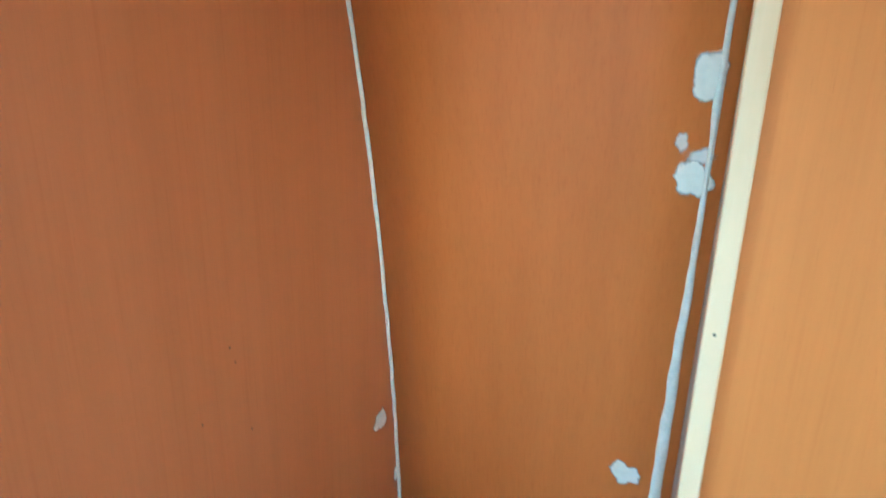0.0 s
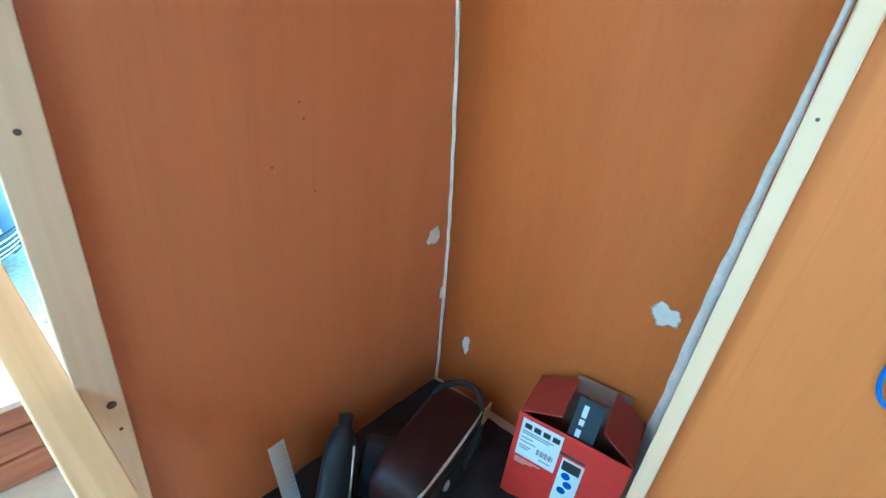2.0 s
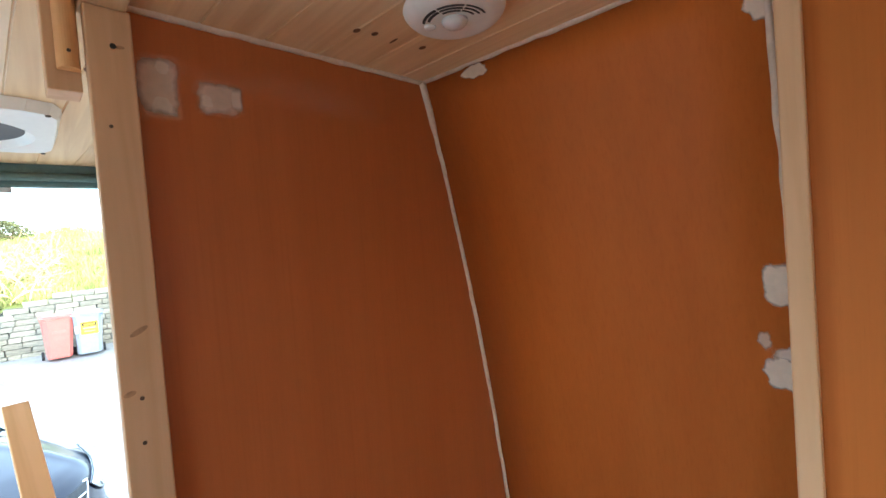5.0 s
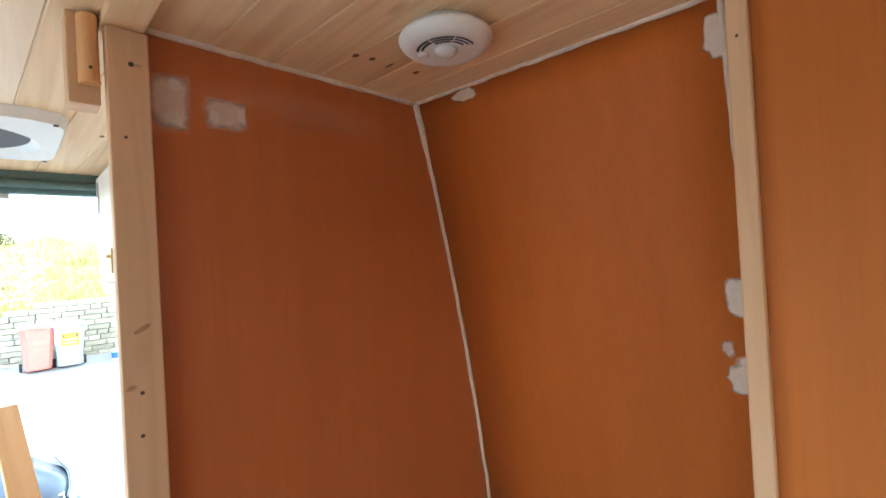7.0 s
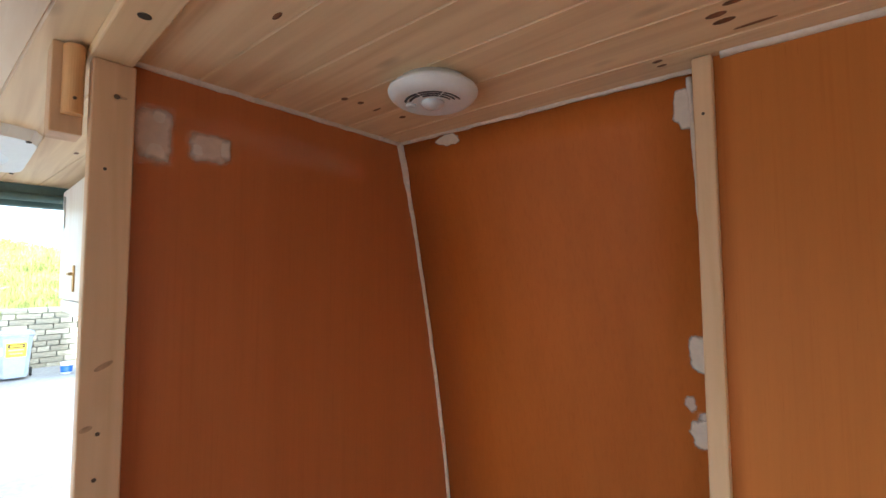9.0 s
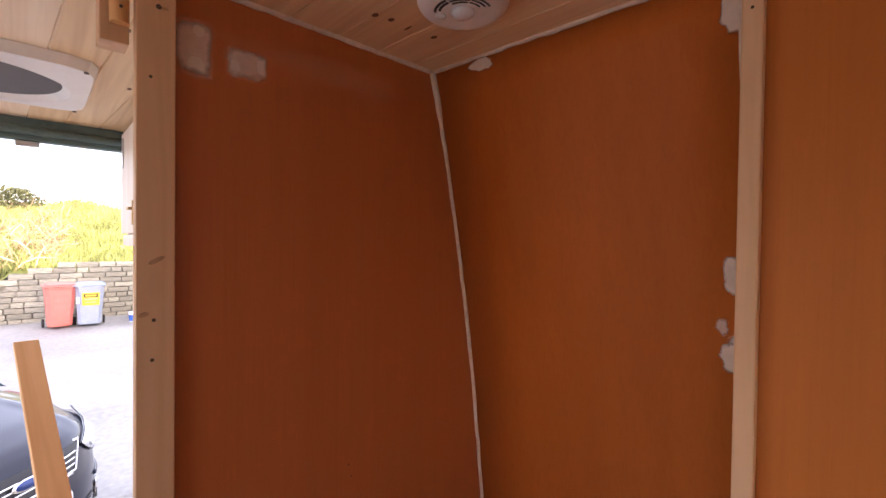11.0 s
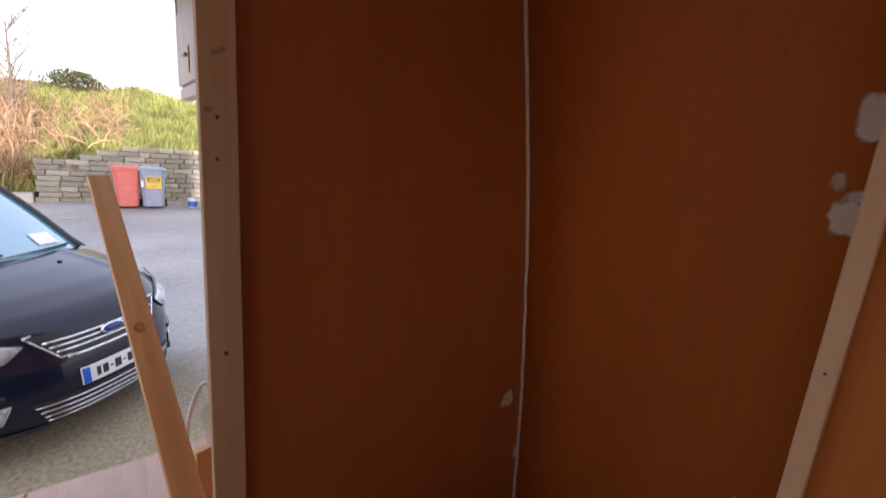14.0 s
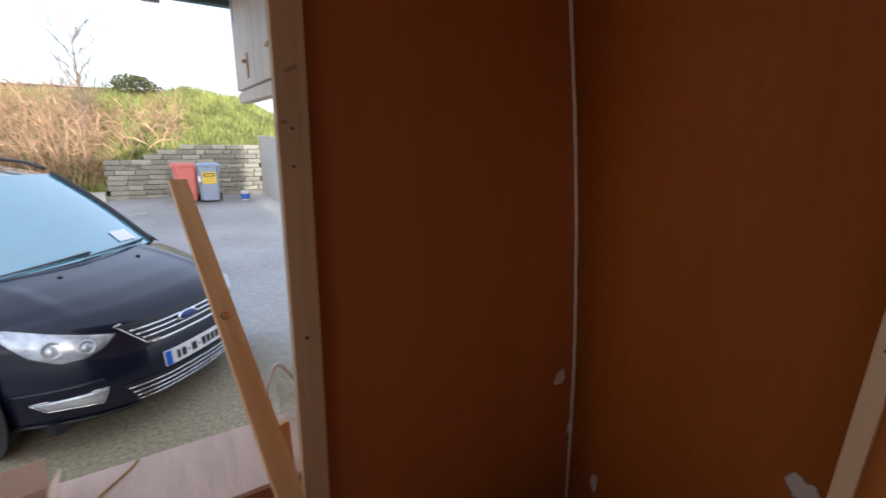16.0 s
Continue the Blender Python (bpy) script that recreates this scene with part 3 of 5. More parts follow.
patch(on_side, 0.676, 1.886, 0.054, 0.074, M_PATCH[0], 10, PW)
patch(on_side, 0.158, 1.932, 0.074, 0.036, M_PATCH[1], 13, PW)

# ---- inside the van ----
alarm = thing("ceiling_alarm", "white round slotted alarm on the pine ceiling", "alarm", (0.318, -0.204, H), -52)
part("base", lathe([(0.064, 0.0), (0.066, -0.006), (0.078, -0.012), (0.0832, -0.0165), (0.0836, -0.0195), (0.0825, -0.023)], 56), M_WHITE, alarm, smooth=True)
part("cover", lathe([(0.0825, -0.023), (0.079, -0.028), (0.0735, -0.033), (0.068, -0.036), (0.063, -0.0375), (0.056, -0.038), (0.0005, -0.0385)], 56, close=False), M_WHITE, alarm, smooth=True)
for r, pieces in ((0.0515, ((-78, -30), (-26, 22), (26, 70))), (0.0435, ((-72, -30), (-26, 22), (26, 66))), (0.0355, ((-26, 20), (24, 60)))):
    for a, b in pieces:
        part("slot", tube([(r * math.cos(radians(a + (b - a) * i / 10)), r * math.sin(radians(a + (b - a) * i / 10)), -0.0382) for i in range(11)], 0.0028, 6, flat=0.5), M_SLOT, alarm, "dark vent slot")
part("dome", lathe([(0.022, -0.0375), (0.0205, -0.043), (0.015, -0.048), (0.008, -0.0505), (0.0005, -0.0512)], 28, m=pose(0.004, 0, 0)), M_DOME, alarm, smooth=True)
part("button", lathe([(0.010, -0.0375), (0.0095, -0.041), (0.006, -0.0425), (0.001, -0.043)], 18, m=pose(-0.004, -0.042, 0)), M_DOME, alarm, smooth=True)

vent = thing("roof_vent", "square white roof vent surround with round grey mesh", "vent", (-0.815, -0.907, H))
bm = bmesh.new()
n = 48
outer, lip, inner, deep = [], [], [], []
for k in range(n):
    a = 2 * math.pi * k / n
    c, s = math.cos(a), math.sin(a)
    q = (abs(c) ** 9 + abs(s) ** 9) ** (-1 / 9)
    outer.append(bm.verts.new((0.265 * c * q, 0.265 * s * q, -0.001)))
    lip.append(bm.verts.new((0.255 * c * q, 0.255 * s * q, -0.028)))
    inner.append(bm.verts.new((0.215 * c, 0.215 * s, -0.036)))
    deep.append(bm.verts.new((0.195 * c, 0.195 * s, -0.018)))
for p, q in ((outer, lip), (lip, inner), (inner, deep)):
    for k in range(n):
        bm.faces.new((p[k], p[(k + 1) % n], q[(k + 1) % n], q[k]))
bmesh.ops.recalc_face_normals(bm, faces=bm.faces)
part("surround", bm, M_WHITE, vent)
part("mesh", lathe([(0.196, -0.019), (0.0005, -0.019)], 48, close=False), M_MESH, vent, "dark grey insect mesh")
for sx in (-1, 1):
    for sy in (-1, 1):
        part("screw", lathe([(0.006, -0.029), (0.005, -0.032), (0.0005, -0.032)], 10, m=pose(0.235 * sx, 0.235 * sy, 0)), M_SCREW, vent)

# overhead locker along the side, behind the partition
locker = thing("overhead_locker", "pale wooden overhead locker with barrel bolts", "cabinet", (-0.7, -0.5, 1.5))


def lb(name, x0, x1, y0, y1, z0, z1, m, label="", parent=None, bevel=0.002):
    return part(name, boxed(x0 + 0.7, x1 + 0.7, y0 + 0.5, y1 + 0.5, z0 - 1.5, z1 - 1.5, bevel), m, parent or locker, label)


M_LOCKER = pine("whitewashed_pine", (0.86, 0.78, 0.70), (0.76, 0.64, 0.53), 2, 0.03, kn=0.3)
lb("body", -1.37, -0.06, -0.485, -0.02, 1.51, H - 0.008, M_LOCKER)
for xa, xb in ((-1.365, -0.93), (-0.925, -0.49), (-0.485, -0.065)):
    d = lb("door", xa, xb, -0.507, -0.486, 1.515, 1.925, M_LOCKER)
    lb("hinge", xa + 0.05, xa + 0.066, -0.512, -0.508, 1.78, 1.90, M_STEEL, "long steel hinge", d, 0.001)
    lb("bolt_plate", xb - 0.145, xb - 0.12, -0.512, -0.508, 1.545, 1.635, M_BRASS, "brass barrel bolt", d, 0.001)
    lb("bolt_knob", xb - 0.175, xb - 0.13, -0.524, -0.512, 1.60, 1.611, M_BRASS, "", d, 0.003)
lb("rail", -1.37, -0.06, -0.500, -0.455, 1.465, 1.509, M_LOCKER)

# pine block with a half-round piece, on the ceiling behind the stud
corbel = thing("ceiling_block", "pine block with a half-round face beside the stud", "block", (0.0, -0.656, 1.81))
part("back_block", boxed(-0.05, 0.0, -0.040, -0.001, 0.0, H - 1.81 - 0.001, 0.002), M_PINE_Z, corbel)
bm = bmesh.new()
a = [bm.verts.new((0.001 + 0.02 * math.sin(math.pi * k / 14), -0.0145 - 0.0135 * math.cos(math.pi * k / 14), 0.028)) for k in range(15)]
b = [bm.verts.new((v.co.x, v.co.y, H - 1.81 - 0.006)) for v in a]
for k in range(14):
    bm.faces.new((a[k], a[k + 1], b[k + 1], b[k]))
bm.faces.new(a[::-1])
bm.faces.new(b)
bm.faces.new((a[14], a[0], b[0], b[14]))
bmesh.ops.recalc_face_normals(bm, faces=bm.faces)
hr = part("half_round", bm, M_PINE_WARM, corbel, "yellowish half-round timber")
part("screw", lathe([(0.0001, 0.001), (0.0025, 0.001), (0.0025, -0.002)], 10, m=pose(0.0215, -0.0145, 0.05, 0, 90, 0), close=False), M_SCREW, hr)

# low slatted step with a ply top at the rear
step = thing("rear_step", "low red-brown slatted box with a pinkish ply top", "step", (-0.60, -0.9, 0.0))
part("ply_top", boxed(-0.133, 0.205, -0.70, 0.62, 0.256, 0.273, 0.002), M_PLY, step, "pinkish plywood top")
for k in range(3):
    part("slat", boxed(0.15, 0.17, -0.69, 0.61, 0.006 + 0.084 * k, 0.083 + 0.084 * k, 0.003), M_REDWOOD, step)
    part("slat", boxed(-0.125, -0.105, -0.69, 0.61, 0.006 + 0.084 * k, 0.083 + 0.084 * k, 0.003), M_REDWOOD, step)
for y in (-0.66, 0.0, 0.58):
    part("post", boxed(0.115, 0.148, y - 0.02, y + 0.02, 0.0, 0.255, 0.002), M_REDWOOD, step)
    part("post", boxed(-0.103, -0.07, y - 0.02, y + 0.02, 0.0, 0.255, 0.002), M_REDWOOD, step)


def rod_between(a, b, w, d, roll=0.0):
    """Squared timber from a to b."""
    a, b = Vector(a), Vector(b)
    L = (b - a).length
    bm = boxed(-w / 2, w / 2, -d / 2, d / 2, 0, L, 0.0025)
    q = (b - a).to_track_quat("Z", "Y").to_matrix().to_4x4()
    return bm, Matrix.Translation(a) @ q @ pose(0, 0, 0, 0, 0, roll)


bm, m = rod_between((0.875, -0.579, 0.024), (-0.95, -0.79, 1.172), 0.057, 0.022, 0)
plank = tagged(part("leaning_plank", bm, M_PINE_WARM), "long yellowish pine plank leaning past the stud towards the rear", "plank")
plank.matrix_world = m
part("knot", lathe([(1.0, 0.0), (0.6, 0.0004), (0.001, 0.0006)], 20, m=Matrix.Translation((0.004, 0.0112, 1.545)) @ pose(0, 0, 0, -90, 0, 0) @ Matrix.Diagonal((0.012, 0.016, 1, 1)), close=False), M_PLANKKNOT, plank, "orange-brown knot")

bm, m = rod_between((-0.452, -0.602, 0.2745), (-0.462, -0.605, 0.432), 0.045, 0.03, 0)
offcut = tagged(part("timber_offcut", bm, M_PINE_WARM), "short timber offcut standing on the ply step", "timber")
offcut.matrix_world = m



def hoop_and_rest():
    bag = thing("hoop_handle_bag", "clear plastic bag with a white hoop handle on the step", "bag", (-0.70, -0.56, 0.273))
    pts = curve_points([(0, -0.062, 0.0), (0, -0.05, 0.10), (0, -0.028, 0.185), (0.0, 0.0, 0.235), (0, 0.03, 0.20), (0, 0.075, 0.10), (0, 0.085, 0.0)], 30)
    part("handle", tube(pts, 0.014, 8, flat=0.5), M_WHITE, bag, "white plastic hoop", smooth=True)
    bm = grid(lambda u, v: (0.02 + 0.05 * noise.noise((u * 3, v * 4, 1.0)) * (1 - v * 0.3), 0.0 + u * 0.14 - 0.01 * v, v * 0.15 + 0.012 * noise.noise((u * 6, 3, 0)) * v), 12, 12)
    part("plastic", bm, M_CLEARBAG, bag, "crumpled clear plastic", smooth=True)

    carton = thing("open_carton", "open pale brown cardboard carton on the ply step", "box", (-0.535, -1.36, 0.273), 6)
    t = 0.004
    part("front", boxed(0.10, 0.10 + t, -0.17, 0.15, 0, 0.06), M_PAPERCARD, carton)
    part("back", boxed(-0.10, -0.10 + t, -0.17, 0.15, 0, 0.06), M_PAPERCARD, carton)
    part("side", boxed(-0.095, 0.099, 0.145, 0.15, 0, 0.058), M_PAPERCARD, carton)
    part("side", boxed(-0.095, 0.099, -0.17, -0.165, 0, 0.058), M_PAPERCARD, carton)
    part("bottom", boxed(-0.095, 0.099, -0.165, 0.144, 0.0, 0.004), M_PAPERCARD, carton)
    part("flap", boxed(0, 0.08, -0.168, 0.148, 0, 0.003, m=Matrix.Translation((-0.10, 0, 0.061)) @ pose(0, 0, 0, 0, -108, 0)), M_PAPERCARD, carton, "raised carton flap")
    part("flap", boxed(-0.09, 0.09, 0, 0.06, 0, 0.003, m=Matrix.Translation((0, 0.149, 0.060)) @ pose(0, 0, 0, 58, 0, 0)), M_PAPERCARD, carton, "raised carton flap")
    part("inner_pack", boxed(-0.05, 0.085, -0.15, 0.10, 0.005, 0.085, 0.003), M_PAPERCARD, carton, "pale inner pack")

    pts = curve_points([(-0.728, -1.02, 0.277), (-0.70, -1.03, 0.277), (-0.655, -1.065, 0.277), (-0.595, -1.115, 0.277), (-0.52, -1.15, 0.277), (-0.43, -1.16, 0.277)], 30)
    tagged(part("cord", tube(pts, 0.003, 8), M_CORD, smooth=True), "thin yellow cord lying on the ply step", "cord")


M_CLEARBAG, _t, _b = nodes_of("clear_plastic")
_b.inputs["Base Color"].default_value = (0.75, 0.78, 0.82, 1)
_b.inputs["Roughness"].default_value, _b.inputs["Alpha"].default_value = 0.25, 0.45
M_PAPERCARD = mat("pale_card", (0.76, 0.56, 0.42), 0.7, var=0.08, scale=10)
hoop_and_rest()

# ---- in the alcove ----


def red_carton():
    b = thing("red_carton", "open red printed cardboard box with a white label", "box", (0.418, 0.09, 0.0), 9.7)
    W, D, Ht, t = 0.272, 0.165, 0.30, 0.004
    part("front", boxed(0, W, 0, t, 0, Ht, 0.001), M_BOXRED, b)
    part("back", boxed(0, W, D - t, D, 0, Ht, 0.001), M_BOXRED, b)
    part("side", boxed(0, t, t, D - t, 0, Ht, 0.001), M_BOXRED, b)
    part("side", boxed(W - t, W, t, D - t, 0, Ht, 0.001), M_BOXRED, b)
    part("bottom", boxed(t, W - t, t, D - t, 0.0, 0.004), M_CARDDARK, b)
    part("lining", boxed(t + 0.001, W - t - 0.001, D - t - 0.002, D - t - 0.0005, 0.01, Ht - 0.002), M_CARDDARK, b)
    part("flap", boxed(0, 0.105, 0.004, D - 0.004, 0, 0.004, 0.001, m=Matrix.Translation((0.002, 0, Ht)) @ pose(0, 0, 0, 0, -22, 0)), M_BOXFLAP, b, "half-raised red flap")
    part("flap", boxed(-0.095, 0, 0.004, D - 0.004, 0, 0.004, 0.001, m=Matrix.Translation((W - 0.002, 0, Ht)) @ pose(0, 0, 0, 0, 34, 0)), M_BOXFLAP, b, "half-raised red flap")
    part("flap", boxed(0.09, W - 0.04, 0, 0.05, 0, 0.004, 0.001, m=Matrix.Translation((0, D - 0.004, Ht + 0.001)) @ pose(0, 0, 0, 78, 0, 0)), M_CARDDARK, b, "upright brown back flap")
    tp = part("tape", boxed(0.118, 0.180, 0, 0.0012, 0, 0.15, m=Matrix.Translation((0, -0.003, Ht - 0.06)) @ pose(0, 0, 0, -26, 0, 0)), M_TAPE, b, "loose dark packing tape")
    for k, (z0, z1) in enumerate(((0.015, 0.032), (0.038, 0.05), (0.056, 0.075), (0.085, 0.10), (0.105, 0.135))):
        part("print", boxed(0.134, 0.146, -0.0012, -0.0002, z0, z1, m=Matrix.Translation((0, -0.003, Ht - 0.06)) @ pose(0, 0, 0, -26, 0, 0)), M_PAPER, tp)
    lb2 = part("label", boxed(0.014, 0.118, -0.0014, -0.0002, 0.165, 0.29), M_PAPER, b, "white shipping label with grey print")
    for k in range(4):
        part("print", boxed(0.022 + k * 0.024, 0.040 + k * 0.024, -0.0022, -0.0015, 0.262, 0.278), M_INK, lb2)
    for z0, xa, xb in ((0.25, 0.02, 0.10), (0.243, 0.02, 0.09), (0.228, 0.02, 0.05), (0.215, 0.02, 0.06), (0.20, 0.02, 0.05), (0.192, 0.02, 0.045), (0.18, 0.075, 0.105)):
        part("print", boxed(xa, xb, -0.0022, -0.0015, z0, z0 + 0.0035), M_INKGREY, lb2)
    for k in range(12):
        part("barcode", boxed(0.066 + k * 0.0036, 0.066 + k * 0.0036 + (0.0012 if k % 3 else 0.0022), -0.0022, -0.0015, 0.195, 0.213), M_INK, lb2)
    for k in range(3):
        part("print", boxed(0.016, 0.085 - 0.02 * k, -0.0012, -0.0002, 0.152 - 0.007 * k, 0.155 - 0.007 * k), M_PINKINK, b)
    pic = part("picture", boxed(0.128, 0.182, -0.0014, -0.0002, 0.08, 0.232), M_PAPER, b, "white printed panel with dark and blue shapes")
    part("print", boxed(0.132, 0.176, -0.0022, -0.0015, 0.195, 0.226), M_INK, pic)
    for k in range(3):
        part("print", lathe([(0.011, 0.0), (0.011, 0.0007), (0.0005, 0.0007)], 16, m=pose(0.148 + 0.01 * (k % 2), -0.0015, 0.178 - 0.026 * k, 90, 0, 0)), M_BLUE, pic)


M_BOXFLAP = mat("red_card_flap", (0.30, 0.035, 0.022), 0.6, var=0.12, scale=14)
M_INK = mat("black_ink", (0.03, 0.03, 0.03), 0.7, var=0.1)
M_INKGREY = mat("grey_ink", (0.32, 0.32, 0.33), 0.7, var=0.1)
M_PINKINK = mat("pale_ink", (0.75, 0.45, 0.38), 0.7, var=0.1)
red_carton()


def maroon_case():
    c = thing("maroon_case", "dark maroon leather case with a black strap", "bag", (0.262, -0.047, 0.0), -80)
    L, Wd, Ht = 0.36, 0.16, 0.215

    def shell(u, v):
        a, b = 2 * math.pi * u, v * math.pi - math.pi / 2
        def sq(x, p):
            return math.copysign(abs(x) ** p, x)
        x = L / 2 * sq(math.cos(a), 0.35) * abs(math.cos(b)) ** 0.3
        y = Wd / 2 * sq(math.sin(a), 0.35) * abs(math.cos(b)) ** 0.3
        z = Ht / 2 + Ht / 2 * sq(math.sin(b), 0.5) + 0.012 * noise.noise((x * 9, y * 9, b)) * (1 if b > 0.3 else 0)
        return (x, y, max(z, 0.0))
    part("body", grid(shell, 40, 20), M_MAROON, c, smooth=True)
    part("side_panel", slab(lambda u, v: (-0.155 + 0.31 * u, 0.0765 + 0.004 * math.sin(u * 3.14), 0.02 + v * 0.15), 8, 4, (0, 0.003, 0)), M_BLACK, c, "black side panel")
    zip_pts = curve_points([(-0.165, 0.066, 0.185), (-0.06, 0.074, 0.196), (0.06, 0.074, 0.196), (0.165, 0.066, 0.185)], 20)
    part("piping", tube(zip_pts, 0.0042, 6), M_PALEPIPE, c, "pale worn piping", smooth=True)
    strap = curve_points([(-0.07, -0.072, 0.16), (-0.12, -0.06, 0.222), (-0.165, -0.01, 0.238), (-0.17, 0.04, 0.222), (-0.13, 0.078, 0.16), (-0.02, 0.09, 0.11)], 32)
    part("strap", tube(strap, 0.009, 8, flat=0.5), M_SHADE_STRAP, c, "black carrying strap", smooth=True)
    part("stud", lathe([(0.014, 0), (0.013, 0.005), (0.006, 0.008), (0.0005, 0.008)], 20, m=pose(0.055, 0.083, 0.125, -90, 0, 0)), M_STEEL, c, "round metal stud", smooth=True)
    part("clasp", boxed(-0.175, -0.13, 0.078, 0.084, 0.16, 0.215, 0.003), M_BRASS, c, "brass clasp")
    # dark sheet laid over the floor in place of the shade between the things
    cl = bmesh.new()
    grid(lambda u, v: (0.004 + 0.694 * u, -0.46 + 0.728 * v, 0.004 + 0.022 * abs(noise.noise((u * 5, v * 5, 7))) + 0.008 * abs(noise.noise((u * 14, v * 14, 2)))), 40, 40, cl)
    tagged(part("shade_and_strap_black", cl, M_SHADE_STRAP, smooth=True), "dark crumpled sheet standing in for shade under the things in the alcove", "cloth")


# black for the alcove's stand-in shade sheet and for the case's strap
M_SHADE_STRAP = mat("shade_and_strap_black", (0.03, 0.022, 0.022), 0.9, var=0.3, scale=18, bump=0.4, bscale=200, spec=0.22)
M_PALEPIPE = mat("worn_piping", (0.45, 0.36, 0.28), 0.6, var=0.2, scale=40)
maroon_case()


def dark_tool():
    t = thing("dark_hand_tool", "dark plastic hand tool leaning on the partition", "tool", (0.165, -0.275, 0.0))
    pts = [(0.03, -0.05, 0.0), (0.0, -0.01, 0.08), (-0.03, 0.03, 0.15), (-0.05, 0.055, 0.20), (-0.06, 0.07, 0.225)]
    part("body", tube(curve_points(pts, 16), [0.046] * 4 + [0.048] * 6 + [0.046, 0.043, 0.039, 0.034, 0.028, 0.02, 0.014], 14, flat=0.75), M_TOOL, t, smooth=True)
    part("nozzle", tube([(-0.050, 0.058, 0.195), (-0.070, 0.082, 0.238)], 0.018, 14), M_TOOL, t, smooth=True)
    part("blade_edge", tube([(0.045, 0.0, 0.02), (-0.012, 0.062, 0.19)], 0.004, 6), M_STEEL, t, "bright steel edge", smooth=True)
    s = thing("dark_pad", "flat dark pad lying beside the case", "pad", (0.20, -0.16, 0.0), 40)
    part("pad", boxed(-0.07, 0.07, -0.02, 0.02, 0.0, 0.165, 0.006, m=pose(0, 0, 0, -14, 8, 0)), M_TOOL, s)
    r = thing("steel_ruler", "steel ruler leaning against the partition", "ruler", (0.155, -0.36, 0.0))
    m = pose(0, 0, 0, 0, -24, 0) @ pose(0, 0, 0, 0, 0, 8)
    part("rule", boxed(-0.0006, 0.0006, -0.021, 0.021, 0.0, 0.252, m=m), M_RULER, r)
    for k in range(20):
        part("mark", boxed(0.0007, 0.0011, 0.010 if k % 5 else 0.004, 0.019, 0.01 + k * 0.012, 0.0115 + k * 0.012, m=m), M_INKGREY, r)


M_TOOL = mat("dark_grey_plastic", (0.022, 0.022, 0.028), 0.38, var=0.3, scale=25, bump=0.2, spec=0.22)
dark_tool()

cable = thing("blue_cable", "looped blue cable with black sleeve on the panel", "cable", (0.94, panel_y(0.94) - 0.008, 0.80))
loop = curve_points([(0.075, 0.0, 0.09), (0.03, 0.0, 0.082), (-0.01, 0, 0.072), (-0.038, 0, 0.035), (-0.042, 0, -0.02), (-0.025, 0, -0.055), (0.01, -0.003, -0.05), (0.035, -0.006, -0.01), (0.06, -0.006, 0.06)], 40)
part("wire", tube(loop, 0.0032, 8), M_CABLE, cable, smooth=True)
part("sleeve", tube([loop[i] + Vector((0, -0.0005, 0)) for i in range(0, 9)], 0.0058, 10), M_BLACK, cable, "black cable sleeve", smooth=True)

# ---- outside ----
SLOPE = 0.0135


def ground_z(x):
    return GROUND + SLOPE * max(0.0, min(-x, 16.0) - 3.0)


bm = bmesh.new()
xs = [-3000, -400, -60, -16] + list(np.linspace(-15, -3, 13)) + [0, 10, 60, 400, 3000]
ys = [-3000, -400, -60, -12, -6, -2, 2, 6, 12, 60, 400, 3000]
gv = [[bm.verts.new((x, y, ground_z(x))) for y in ys] for x in xs]
for i in range(len(xs) - 1):
    for j in range(len(ys) - 1):
        bm.faces.new((gv[i][j], gv[i + 1][j], gv[i + 1][j + 1], gv[i][j + 1]))
tagged(part("ground", bm, M_CONCRETE), "grey weathered concrete yard", "ground", kind="structure")
M_DIRT = filler_mat("dirt_and_moss", (0.46, 0.38, 0.24), 1.0, 0.3, 2.2, 0.95, 0.5, 34)


def on_ground(u, v, d):
    return (u, v, ground_z(u) + 0.003 + d)


for cx, cy, w, h, sd in ((-2.3, -1.35, 2.9, 3.4, 31), (-1.7, -0.3, 2.2, 1.8, 33)):
    ob = patch(on_ground, cx, cy, w, h, M_DIRT, sd, "brown grit and moss on the concrete", 0.002)
    ob.name = "yard_dirt"
    ob["category"], ob["group"], ob["kind"] = "dirt", "", "structure"
    del ob["group"]
tagged(part("drain_cover", boxed(-11.4, -11.05, -1.6, -1.25, ground_z(-11.2) - 0.02, ground_z(-11.2) + 0.015, 0.004), M_BLOCK), "small flat drain cover in the yard", "drain")

# unseen wall added behind the van, sized so that it shades the yard
tagged(part("yard_shade_wall", boxed(11.0, 11.6, -4.6, 1.40, GROUND - 0.1, 8.45), M_RENDERWALL), "plain rendered wall added unseen behind the van to shade the yard", "wall", kind="structure")

CREST = [(-60, 3.4), (-6, 2.9), (-2.4, 2.75), (-1.6, 2.6), (-0.55, 2.85), (0.5, 2.95), (1.8, 2.86), (3.4, 2.48), (4.3, 1.95), (8, 1.1), (60, 0.4)]


def hill_z(x, y):
    crest = float(np.interp(y * 24.9 / (0.9 - x), [c[0] for c in CREST], [c[1] for c in CREST]))
    base = 0.62 if y > -1.2 else 0.62 - 1.25 * min(1.0, (-1.2 - y) / 1.2)
    t = max(0.0, min(1.0, (-14.0 - x) / 10.0))
    s = t ** 0.85 if t < 1 else 1.0
    z = base + (crest - base) * s
    if x < -24:
        z -= (-24 - x) * 0.05
    return z + (0.24 * noise.noise((x * 0.45, y * 0.45, 0)) + 0.2 * noise.noise((x * 1.1, y * 0.8, 7))) * min(1, t * 6) + 0.05 * noise.noise((x * 1.9, y * 1.9, 4))


